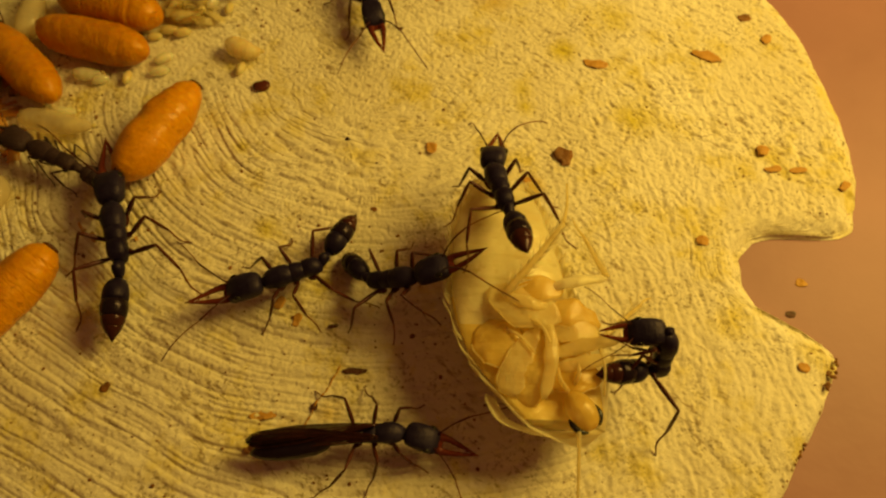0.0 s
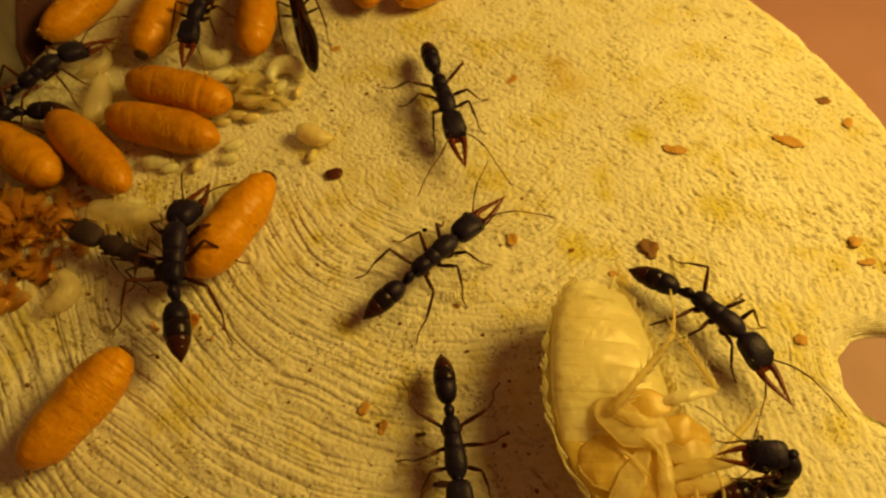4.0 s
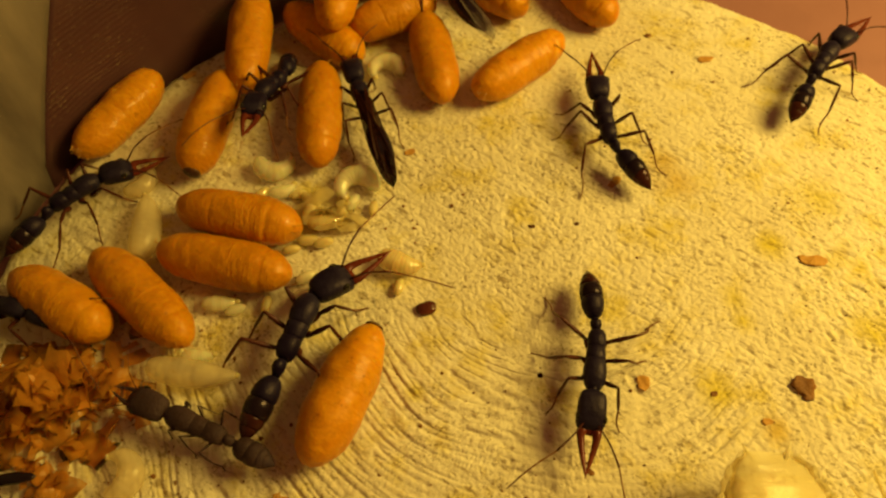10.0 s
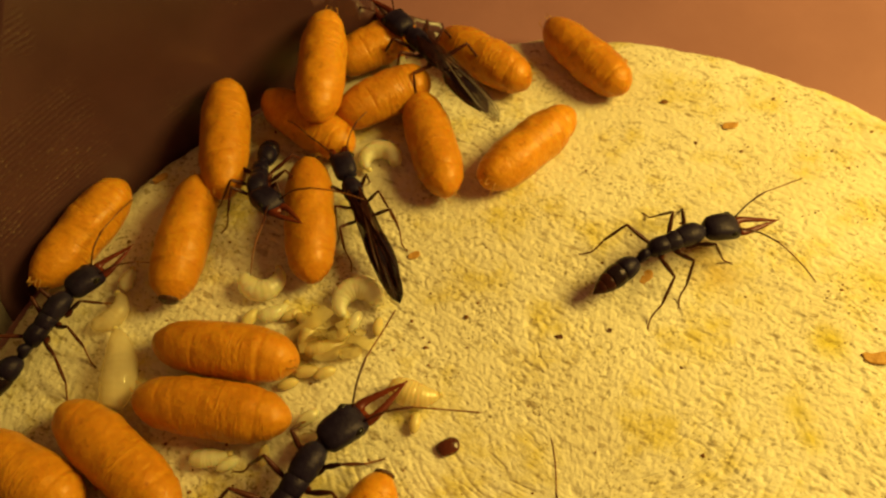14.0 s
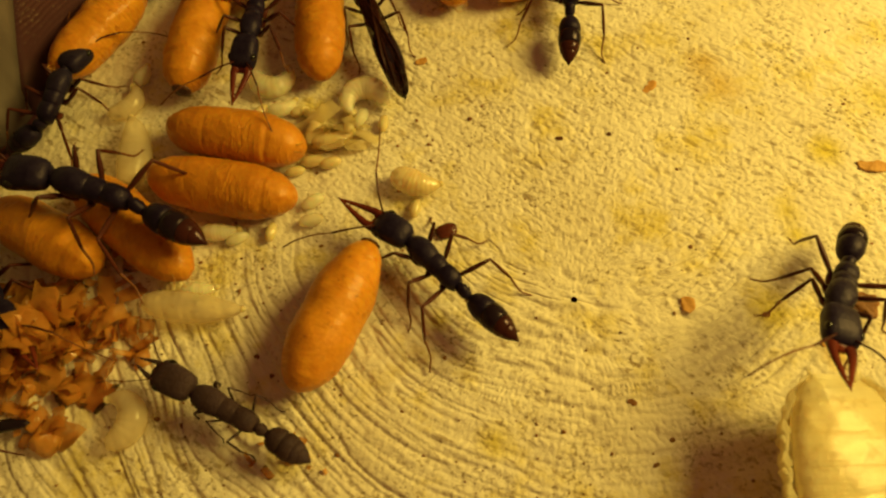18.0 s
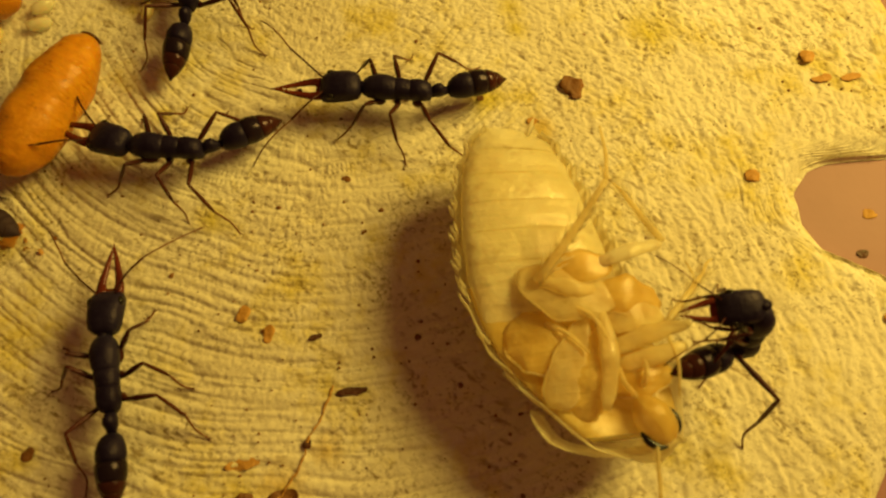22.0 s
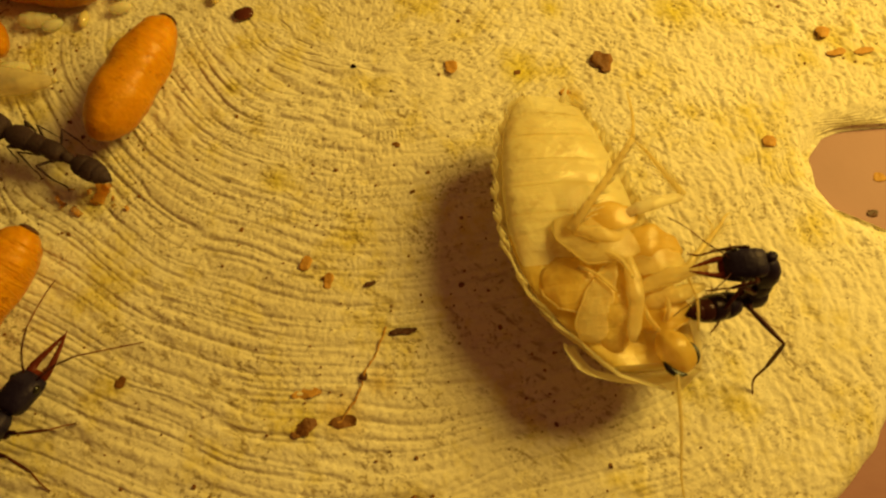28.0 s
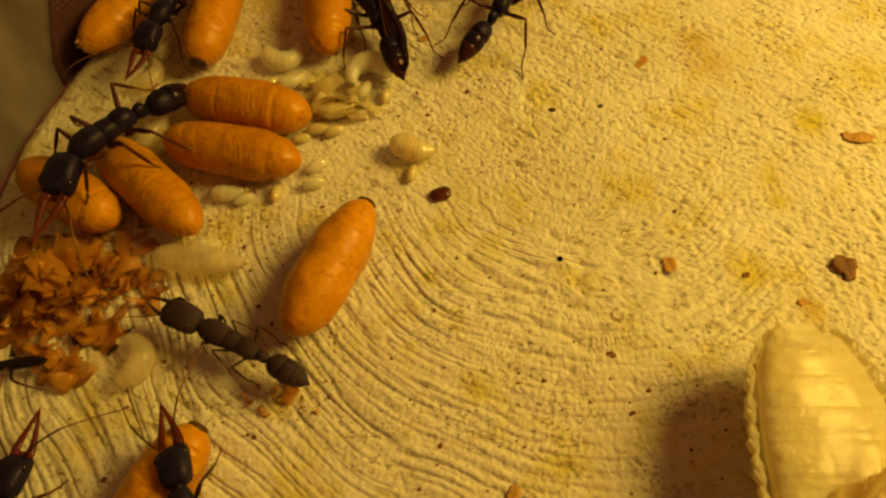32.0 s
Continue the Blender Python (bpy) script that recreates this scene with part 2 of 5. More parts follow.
SMOKED = smoked_material()
PLASTER = plaster_material()
SILK = silk_material()
BLACK = chitin_material("black_chitin", (0.0048, 0.0030, 0.014), (0.0100, 0.0062, 0.027), 0.46, 0.4, 0.5)
SATIN = chitin_material("satin_black_chitin", (0.008, 0.0045, 0.008), (0.017, 0.009, 0.014), 0.25, 0.2, 0.2)
DUSTY = chitin_material("dusty_grey_chitin", (0.024, 0.014, 0.016), (0.075, 0.042, 0.038), 0.6, 0.7, 0.4)
RED = chitin_material("red_brown_chitin", (0.075, 0.013, 0.006), (0.17, 0.032, 0.010), 0.24, 0.1)
TIP = chitin_material("dark_red_chitin", (0.022, 0.007, 0.006), (0.060, 0.015, 0.008), 0.22, 0.1)
LEG = chitin_material("brown_leg_chitin", (0.030, 0.008, 0.005), (0.095, 0.024, 0.010), 0.34, 0.1)
TARSUS = chitin_material("pale_brown_chitin", (0.11, 0.040, 0.014), (0.21, 0.085, 0.026), 0.36, 0.1)
GLASSY = material("glossy_eye", 0.2, spec=0.3)[0]
GLASSY.node_tree.nodes["Principled BSDF"].inputs["Base Color"].default_value = (0.012, 0.010, 0.008, 1)
WING = wing_material()
LARVA = waxy_material("larva_skin", (0.86, 0.76, 0.44), (0.95, 0.90, 0.66), 0.5, 0.1, 500, 0.60)
HUSK = waxy_material("yellow_husk", (0.76, 0.56, 0.18), (0.88, 0.74, 0.38), 0.4, 0.14, 500, 0.66)
EGG = waxy_material("egg_shell", (0.74, 0.58, 0.22), (0.84, 0.70, 0.36), 0.4, 0.15, 400, 0.75)
FLESH = waxy_material("amber_roach_flesh", (0.80, 0.62, 0.18), (0.95, 0.83, 0.38), 0.5, 0.4, 420, 0.6)
ROACH = cuticle_material("pale_roach_cuticle", (0.88, 0.79, 0.42), (0.98, 0.94, 0.64), 0.64, 0.2, 0.32, 0.0005)
ROACH_RIM = cuticle_material("cream_roach_plate", (0.94, 0.88, 0.60), (0.98, 0.95, 0.76), 0.80, 0.3, 0.55)
ROACH_DEEP = cuticle_material("amber_roach_cuticle", (0.72, 0.46, 0.06), (0.93, 0.75, 0.24), 0.66, 0.2, 0.35, 0.0005)
ROACH_LIMB = cuticle_material("translucent_roach_limb", (0.92, 0.77, 0.32), (0.98, 0.91, 0.54), 0.60, 0.16, 0.5, 0.0005)
SHELL = cuticle_material("empty_pupa_skin", (0.87, 0.76, 0.48), (0.96, 0.90, 0.68), 0.42, 0.14)
CRUMB_BROWN = rough_material("brown_crumb", (0.12, 0.045, 0.010), (0.30, 0.13, 0.03), 500, 0.6)
CRUMB_DARK = rough_material("dark_crumb", (0.05, 0.020, 0.010), (0.13, 0.048, 0.022), 500, 0.4)
SEED = rough_material("dark_red_seed", (0.05, 0.010, 0.005), (0.13, 0.028, 0.010), 500, 0.25, 0.3, 0.0003, 0.5)
CRUMB_ORANGE = rough_material("orange_crumb", (0.40, 0.19, 0.03), (0.60, 0.33, 0.07), 400, 0.6)
FLAKE = cuticle_material("husk_flake", (0.66, 0.27, 0.02), (0.92, 0.52, 0.09), 0.68, 0.2)
TABLE = rough_material("red_brown_table", (0.27, 0.122, 0.135), (0.34, 0.16, 0.18), 60, 0.5, 0.2, 0.0004)
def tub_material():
    """Dark smooth plastic, scuffed in patches by fine curved scratches, whose glints are painted on as pale specks."""
    m, t, b = material("dark_tub_plastic", 0.30, spec=0.5)
    where = place(t)
    colour = ramp(t, noise_of(t, where, 90, 5), (0.3, (0.056, 0.022, 0.026)), (0.7, (0.096, 0.041, 0.047)))
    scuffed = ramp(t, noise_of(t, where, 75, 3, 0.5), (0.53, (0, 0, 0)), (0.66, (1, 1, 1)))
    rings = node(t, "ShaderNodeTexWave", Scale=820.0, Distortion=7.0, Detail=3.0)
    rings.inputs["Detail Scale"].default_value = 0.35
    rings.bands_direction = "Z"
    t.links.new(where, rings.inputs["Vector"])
    # the scratches' glints, put into the colour as pale specks; dusty is their mask
    glints = ramp(t, noise_of(t, where, 4200, 3, 0.6), (0.57, (0, 0, 0)), (0.66, (1, 1, 1)))
    dusty = mixed(t, "MULTIPLY", 1.0, mixed(t, "MULTIPLY", 1.0, glints, rings.outputs["Color"]), scuffed)
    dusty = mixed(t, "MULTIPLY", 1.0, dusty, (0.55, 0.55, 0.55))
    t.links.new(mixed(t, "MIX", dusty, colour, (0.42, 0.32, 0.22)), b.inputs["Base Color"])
    height = mixed(t, "MIX", scuffed, noise_of(t, where, 300, 3), rings.outputs["Color"])
    relief(t, b, height, 0.30, 0.00016)
    return m


def seam_material():
    """Cloudy plastic with upright streaks, paler and darker."""
    m, t, b = material("cloudy_plastic", 0.36, spec=0.5)
    where = place(t)
    streak = mixed(t, "MIX", 0.3, noise_of(t, where, 170, 2, 0.5, (1.0, 1.0, 0.12)), noise_of(t, where, 500, 4, 0.6, (1.0, 1.0, 0.3)))
    t.links.new(ramp(t, streak, (0.36, (0.085, 0.066, 0.062)), (0.64, (0.24, 0.195, 0.165))), b.inputs["Base Color"])
    relief(t, b, noise_of(t, where, 240, 4), 0.1, 0.0003)
    return m


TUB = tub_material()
SEAM = seam_material()
SKIN = cuticle_material("shed_larva_skin", (0.84, 0.72, 0.32), (0.95, 0.88, 0.55), 0.55, 0.12)


# ---- mesh helpers; all sizes in centimetres ----
def spline(points, n):
    """n places along a smooth curve through the points."""
    pts = [Vector(p) for p in points]
    pts = [2 * pts[0] - pts[1]] + pts + [2 * pts[-1] - pts[-2]]
    out = []
    for i in range(n):
        u = i / (n - 1) * (len(pts) - 3)
        k = min(int(u), len(pts) - 4)
        u -= k
        a, b, c, d = pts[k : k + 4]
        out.append(0.5 * (2 * b + (c - a) * u + (2 * a - 5 * b + 4 * c - d) * u**2 + (3 * b - a - 3 * c + d) * u**3))
    return out


def tube(bm, points, radii, n=8, flat=1.0):
    """A closed tube along points with a radius at each; flat squeezes it upright."""
    pts = [Vector(p) for p in points]
    rings = []
    for i, p in enumerate(pts):
        d = (pts[min(i + 1, len(pts) - 1)] - pts[max(i - 1, 0)]).normalized()
        side = d.cross(Vector((0, 0, 1)))
        side = side.normalized() if side.length > 1e-4 else Vector((0, 1, 0))
        up = side.cross(d)
        rings.append([bm.verts.new(p + radii[i] * (math.cos(a) * side + flat * math.sin(a) * up)) for a in (2 * math.pi * k / n for k in range(n))])
    for a, b in zip(rings, rings[1:]):
        for k in range(n):
            bm.faces.new((a[k], a[(k + 1) % n], b[(k + 1) % n], b[k]))
    bm.faces.new(rings[0][::-1])
    bm.faces.new(rings[-1])


def blob(bm, stations, n=16, power=2.0, wobble=0.0):
    """A closed body along x. stations: x, middle z, half width, half height."""
    rings = []
    for x, z, w, h in stations:
        ring = []
        for k in range(n):
            a = 2 * math.pi * k / n
            c, s = math.cos(a), math.sin(a)
            y, v = math.copysign(abs(c) ** (2 / power), c) * w, math.copysign(abs(s) ** (2 / power), s) * h
            p = Vector((x, y, z + v))
            if wobble:
                p += wobble * noise.noise_vector(p * 9)
            ring.append(bm.verts.new(p))
        rings.append(ring)
    for a, b in zip(rings, rings[1:]):
        for k in range(n):
            bm.faces.new((a[k], b[k], b[(k + 1) % n], a[(k + 1) % n]))
    bm.faces.new(rings[0])
    bm.faces.new(rings[-1][::-1])


def oval(x0, x1, z, w, h, n=9, front=1.0, back=1.0):
    """Stations of an egg shape from x0 to x1."""
    out = []
    for i in range(n):
        a = math.pi * (0.02 + 0.96 * i / (n - 1))
        k = math.sin(a) ** (back if a < math.pi / 2 else front)
        out.append((x0 + (x1 - x0) * (1 - math.cos(a)) / 2, z, w * k, h * k))
    return out


def part(name, bm, mat, parent=None, label="", m=None, smooth=True):
    """Links a bmesh, drawn in centimetres, as one mesh object."""
    if isinstance(bm, bpy.types.Mesh):
        me = bm
    else:
        bmesh.ops.recalc_face_normals(bm, faces=bm.faces)
        for v in bm.verts:
            v.co *= CM
        me = bpy.data.meshes.new(name)
        bm.to_mesh(me)
        bm.free()
        me.materials.append(mat)
        me.polygons.foreach_set("use_smooth", [smooth] * len(me.polygons))
    ob = new(name, me)
    if parent:
        ob.parent = parent
    if m is not None:
        ob.matrix_basis = m
    if label:
        tagged(ob, label)
    return ob


def thing(name, m, label, category, group="", kind=""):
    ob = new(name)
    ob.empty_display_size = 0.002
    ob.matrix_basis = m
    return tagged(ob, label, category, group, kind)


# ---- the plaster plate ----
CX, CY = -0.75, 3.1
NOTCH = ((-180, 3.72), (-60, 3.70), (-45, 3.70), (-38, 3.68), (-31, 3.66), (-26.6, 3.66), (-25.2, 3.58), (-24.8, 3.36), (-24.0, 3.10), (-21.5, 2.95),
         (-18.0, 2.90), (-14.8, 2.97), (-13.4, 3.12), (-12.5, 3.36), (-11.9, 3.56), (-10.6, 3.67), (-7, 3.72), (5, 3.74), (30, 3.70), (46, 3.735), (62, 3.755), (76, 3.72), (90, 3.69), (135, 3.76), (180, 3.72))


def value_noise(x, y, seed):
    """Smooth noise in -1 to 1 with cells of 1."""
    grid = np.random.RandomState(seed).uniform(-1, 1, (257, 257))
    i, j = np.floor(x).astype(int), np.floor(y).astype(int)
    u, v = x - i, y - j
    u, v = u * u * (3 - 2 * u), v * v * (3 - 2 * v)
    g = lambda a, b: grid[a % 256, b % 256]
    return (g(i, j) * (1 - u) + g(i + 1, j) * u) * (1 - v) + (g(i, j + 1) * (1 - u) + g(i + 1, j + 1) * u) * v


def slope_noise(x, y, seed):
    """Smooth noise in about -1 to 1 from random slopes, with no blocks in it."""
    way = np.random.RandomState(seed).uniform(0, 2 * math.pi, (257, 257))
    i, j = np.floor(x).astype(int), np.floor(y).astype(int)
    u, v = x - i, y - j
    def corner(a, b):
        angle = way[(i + a) % 256, (j + b) % 256]
        return np.cos(angle) * (u - a) + np.sin(angle) * (v - b)
    p, q = u * u * u * (u * (6 * u - 15) + 10), v * v * v * (v * (6 * v - 15) + 10)
    return 1.5 * ((corner(0, 0) * (1 - p) + corner(1, 0) * p) * (1 - q) + (corner(0, 1) * (1 - p) + corner(1, 1) * p) * q)


def plaster_height(x, y):
    """Scraped arcs near the middle, pits all over, wrinkles towards the notched side."""
    soft = lambda a, lo, hi: np.clip((a - lo) / (hi - lo), 0, 1)
    line = lambda n, w: np.exp(-((n / w) ** 2))
    wx, wy = x + 0.06 * value_noise(x * 2.1, y * 2.1, 1), y + 0.06 * value_noise(x * 2.1, y * 2.1, 2)
    r, a = np.hypot(wx + 0.5, wy - 4.05), np.arctan2(wy - 4.05, wx + 0.5)
    grooves = line(value_noise(r * 15, a * 2.6, 3), 0.17) * (0.65 + 0.35 * value_noise(x * 3, y * 3, 14)) + 0.8 * line(value_noise(r * 27 + 40, a * 5.0, 4), 0.22)
    waves = value_noise(r * 24, a * 7, 15)
    mask = soft(3.75 - y, 0, 0.7) * soft(1.0 + 0.25 * (3.0 - y) - x, 0, 0.8)
    side = soft(x, 0.5, 1.7)
    # towards the notched side: short crisp creases, like bark
    bent = x + 0.08 * value_noise(x * 3, y * 3, 8)
    strokes = 0.7 * value_noise(bent * 27 + y * 3, y * 7, 5) + 0.6 * value_noise(bent * 44 + y * 5, y * 12, 18)
    cracks = line(value_noise(bent * 21 + y * 4, y * 8, 20), 0.16) * (0.5 + 0.5 * value_noise(x * 5, y * 5, 21)) + 0.6 * line(value_noise(bent * 36 + y * 9, y * 13, 22), 0.2)
    wrinkle = (strokes + 1.1 * cracks) * soft(x, 0.2, 1.1) * soft(4.2 - y, 0, 0.9) + 0.5 * line(value_noise(bent * 13 + y * 2, y * 6, 19), 0.20) * side
    grain = 0.0016 * slope_noise(x * 15, y * 15, 6) + 0.0040 * slope_noise(x * 29, y * 29, 16) + 0.0026 * slope_noise(x * 52, y * 52, 23)
    pits = -np.clip(slope_noise(x * 23, y * 23, 7) - 0.42, 0, 1) * 2.6
    # the open half: short slanting scratches, close together
    across, along = 0.57 * x + 0.82 * y + 0.03 * value_noise(x * 4, y * 4, 24), 0.82 * x - 0.57 * y
    bare = soft(y + 0.6 * x, 2.5, 3.7) * (0.3 + 0.7 * soft(5.7 - y, 0, 0.9)) * (0.65 + 0.5 * value_noise(x * 2.3, y * 2.3, 28))
    dashes = -np.clip(slope_noise(across * 30, along * 9, 17) - 0.22, 0, 1) - 0.8 * np.clip(slope_noise(across * 46, along * 15, 25) - 0.18, 0, 1)
    thin = line(value_noise(across * 20, along * 5, 26), 0.10) * np.clip(value_noise(x * 4, y * 4, 27) + 0.25, 0, 1)
    scuff = value_noise(along * 6, across * 22, 9) * soft(y, 3.0, 4.2)
    open_side = bare * (0.022 * dashes - 0.008 * thin)
    return (-0.0145 * grooves + 0.003 * waves) * mask - 0.0062 * wrinkle + grain + 0.007 * pits * (1 - 0.6 * mask) + open_side + 0.0035 * scuff + 0.01 * value_noise(x * 0.7, y * 0.7, 10)


def plate():
    turns, rings = 1600, 430
    th = np.linspace(-math.pi, math.pi, turns, endpoint=False)
    edge = np.interp(np.degrees(th), [a for a, _ in NOTCH], [r for _, r in NOTCH])
    kernel = np.array([1, 2, 3, 2, 1]) / 9.0
    edge = np.convolve(np.r_[edge[-2:], edge, edge[:2]], kernel, "valid")
    edge = edge + 0.012 * value_noise(np.cos(th) * 30 + 90, np.sin(th) * 30 + 90, 11) + 0.02 * value_noise(np.cos(th) * 7 + 90, np.sin(th) * 7 + 90, 12)
    f = np.linspace(0.002, 1, rings) ** 0.85
    inner, cut = 2.55, 0.69  # spokes are even out to here, and reach for the rim beyond
    out = np.where(f[:, None] < cut, inner * f[:, None] / cut, inner + (edge[None, :] - inner) * (f[:, None] - cut) / (1 - cut))
    x, y = CX + out * np.cos(th), CY + out * np.sin(th)
    z = plaster_height(x, y)
    rim = edge[None, :] - out
    # the notch is rounded off on all its sides
    close = (np.degrees(th) > -31) & (np.degrees(th) < -6)
    ex, ey = CX + (edge * np.cos(th))[close], CY + (edge * np.sin(th))[close]
    far = f > 0.74
    px, py = x[np.ix_(far, close)], y[np.ix_(far, close)]
    gap = np.full(px.shape, 9.0)
    for qx, qy in zip(ex, ey):
        gap = np.minimum(gap, np.hypot(px - qx, py - qy))
    rim[np.ix_(far, close)] = np.minimum(rim[np.ix_(far, close)], gap)
    z[np.ix_(far, close)] -= 0.05 * np.clip(1 - gap / 0.13, 0, 1) ** 1.6
    z -= 0.045 * np.clip(1 - rim / 0.12, 0, 1) ** 2
    layers = [np.stack([x, y, z], -1)]
    for grow, q in ((0.018, 0.35), (0.032, 0.65), (0.038, 0.87), (0.038, 1.0)):
        e = edge + grow + 0.008 * value_noise(np.cos(th) * 25 + 90, np.sin(th) * 25 + 60 + q * 3, 13)
        layers.append(np.stack([CX + e * np.cos(th), CY + e * np.sin(th), z[-1] * (1 - q) - 0.105 * q], -1)[None])
    v = np.concatenate(layers).reshape(-1, 3) * CM
    rows = rings + 4
    i = np.arange((rows - 1) * turns)
    a, k = i // turns, i % turns
    quads = np.stack([a * turns + k, a * turns + (k + 1) % turns, (a + 1) * turns + (k + 1) % turns, (a + 1) * turns + k], -1)[:, ::-1]
    me = bpy.data.meshes.new("plaster_plate")
    me.vertices.add(len(v))
    me.vertices.foreach_set("co", v.ravel())
    me.loops.add(quads.size)
    me.loops.foreach_set("vertex_index", quads.ravel())
    me.polygons.add(len(quads))
    me.polygons.foreach_set("loop_start", np.arange(0, quads.size, 4))
    me.polygons.foreach_set("use_smooth", np.ones(len(quads), bool))
    me.update(calc_edges=True)
    me.validate()
    me.materials.append(PLASTER)
    return tagged(new("ground", me), "round cream plaster nest plate with scraped arcs and a notched rim", "nest plate", kind="structure")


def disc(bm, x, y, z, r, n=64):
    bm.faces.new([bm.verts.new((x + r * math.cos(2 * math.pi * k / n), y + r * math.sin(2 * math.pi * k / n), z)) for k in range(n)])


def tub():
    """The surface under the plate and the dark curved wall behind the brood."""
    bm = bmesh.new()
    disc(bm, CX, CY, -0.11, 60)
    tagged(part("table", bm, TABLE, smooth=False), "red-brown table surface under the plaster plate", "table", kind="structure")
    # the border between the dark wall and the cloudy strip leans back as it rises
    border = lambda z: 155 - 11.5 * z
    rise = lambda deg: 2.4 * max(0.0, min(1.0, (deg - 96) / 34)) ** 1.3
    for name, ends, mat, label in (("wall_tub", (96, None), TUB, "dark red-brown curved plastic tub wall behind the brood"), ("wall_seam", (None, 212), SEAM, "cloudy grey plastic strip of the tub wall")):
        bm = bmesh.new()
        shells = []
        for r0, lean in ((3.83, 0.05), (3.96, 0.05)):
            rows = []
            for k in range(61):
                row = []
                for j in range(13):
                    z = -0.14 + 2.76 * j / 12
                    lo, hi = ends[0] or border(max(0, z)) + 0.2, ends[1] or border(max(0, z))
                    deg = lo + (hi - lo) * k / 60
                    z = min(z, -0.14 + (rise(deg) + 0.14))
                    q = r0 + lean * (z + 0.14) + 0.012 * math.sin(5 * math.radians(deg) + 2 * z)
                    row.append(bm.verts.new((CX + q * math.cos(math.radians(deg)), CY + q * math.sin(math.radians(deg)), z)))
                rows.append(row)
            shells.append(rows)
        for rows, flip in zip(shells, (1, -1)):
            for a, b in zip(rows, rows[1:]):
                for j in range(12):
                    bm.faces.new((a[j], b[j], b[j + 1], a[j + 1])[::flip])
        for (a, b), (c, d) in zip(zip(shells[0], shells[0][1:]), zip(shells[1], shells[1][1:])):
            bm.faces.new((a[-1], b[-1], d[-1], c[-1]))
        for k in (0, -1):
            for j in range(12):
                bm.faces.new((shells[0][k][j], shells[0][k][j + 1], shells[1][k][j + 1], shells[1][k][j]))
        bmesh.ops.dissolve_degenerate(bm, dist=1e-4, edges=bm.edges)
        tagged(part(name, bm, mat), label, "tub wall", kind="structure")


plate()
tub()


# ---- cocoons ----
def cocoon_mesh(seed):
    rnd = random.Random(seed)
    bm = bmesh.new()
    st = []
    n, bend = 90, rnd.uniform(-0.02, 0.02)
    taper, crease = rnd.uniform(-0.06, 0.06) if seed < 5 else -0.09, rnd.uniform(0.55, 0.78)
    for i in range(n):
        u = -1 + 2 * i / (n - 1)
        k = max(0.02, (1 - abs(u) ** (3.3 if seed < 5 else 2.7))) ** 0.52
        w = 0.168 * k * (1 + taper * u) * (1 + 0.012 * math.sin(9 * u + seed) - 0.035 * math.exp(-(((u - crease) / 0.025) ** 2)) + 0.0012 * math.sin(41 * u + 3 * math.sin(7 * u)))
        st.append((0.46 * u, bend * (1 - u * u), w, w * 0.97))
    blob(bm, st, 40, 2.0, 0.010)
    creases = [(rnd.uniform(-0.38, 0.38), rnd.uniform(0, 6.3), (0.25 if seed == 5 else 1) * rnd.uniform(0.002, 0.007), rnd.uniform(0.004, 0.009), rnd.uniform(-0.07, 0.07)) for _ in range(12)]
    for v in bm.verts:
        a = math.atan2(v.co.z, v.co.y)
        dip = sum(depth * math.exp(-(((v.co.x - x - slant * math.sin(a - mid)) / wide) ** 2)) * max(0.0, math.cos(a - mid)) ** 2 for x, mid, depth, wide, slant in creases)
        r = math.hypot(v.co.y, v.co.z)
        if r > 0.05:
            v.co.y, v.co.z = v.co.y * (1 - dip / r), v.co.z * (1 - dip / r)
    for v in bm.verts:
        v.co += 0.0026 * noise.noise_vector(v.co * 38 + Vector((seed * 5, 0, 0)))
    bmesh.ops.recalc_face_normals(bm, faces=bm.faces)
    for v in bm.verts:
        v.co *= CM
    me = bpy.data.meshes.new("silk")
    bm.to_mesh(me)
    bm.free()
    me.materials.append(SILK)
    me.polygons.foreach_set("use_smooth", [True] * len(me.polygons))
    return me


def fray_mesh(seed):
    """Loose silk threads round the tip of a cocoon."""
    rnd = random.Random(40 + seed)
    bm = bmesh.new()
    for _ in range(8):
        a, r, out = rnd.gauss(0, 0.8), rnd.uniform(0.02, 0.09), rnd.uniform(0.0, 0.03)
        x = 0.455 - 1.6 * r * r
        b = a + rnd.uniform(-0.9, 0.9)
        tube(bm, spline([(x - 0.03, r * math.cos(a), r * math.sin(a)), (x + out, (r + 0.01) * math.cos((a + b) / 2), (r + 0.01) * math.sin((a + b) / 2)), (x + rnd.uniform(-0.02, out), (r + 0.02) * math.cos(b), (r + 0.02) * math.sin(b))], 6), [0.002, 0.0025, 0.002, 0.002, 0.0015, 0.001], 5)
    for v in bm.verts:
        v.co *= CM
    me = bpy.data.meshes.new("fray")
    bm.to_mesh(me)
    bm.free()
    me.materials.append(CRUMB_ORANGE)
    me.polygons.foreach_set("use_smooth", [True] * len(me.polygons))
    return me


FRAY_MESHES = [fray_mesh(s) for s in range(3)]
COCOON_MESHES = [cocoon_mesh(s) for s in range(6)]


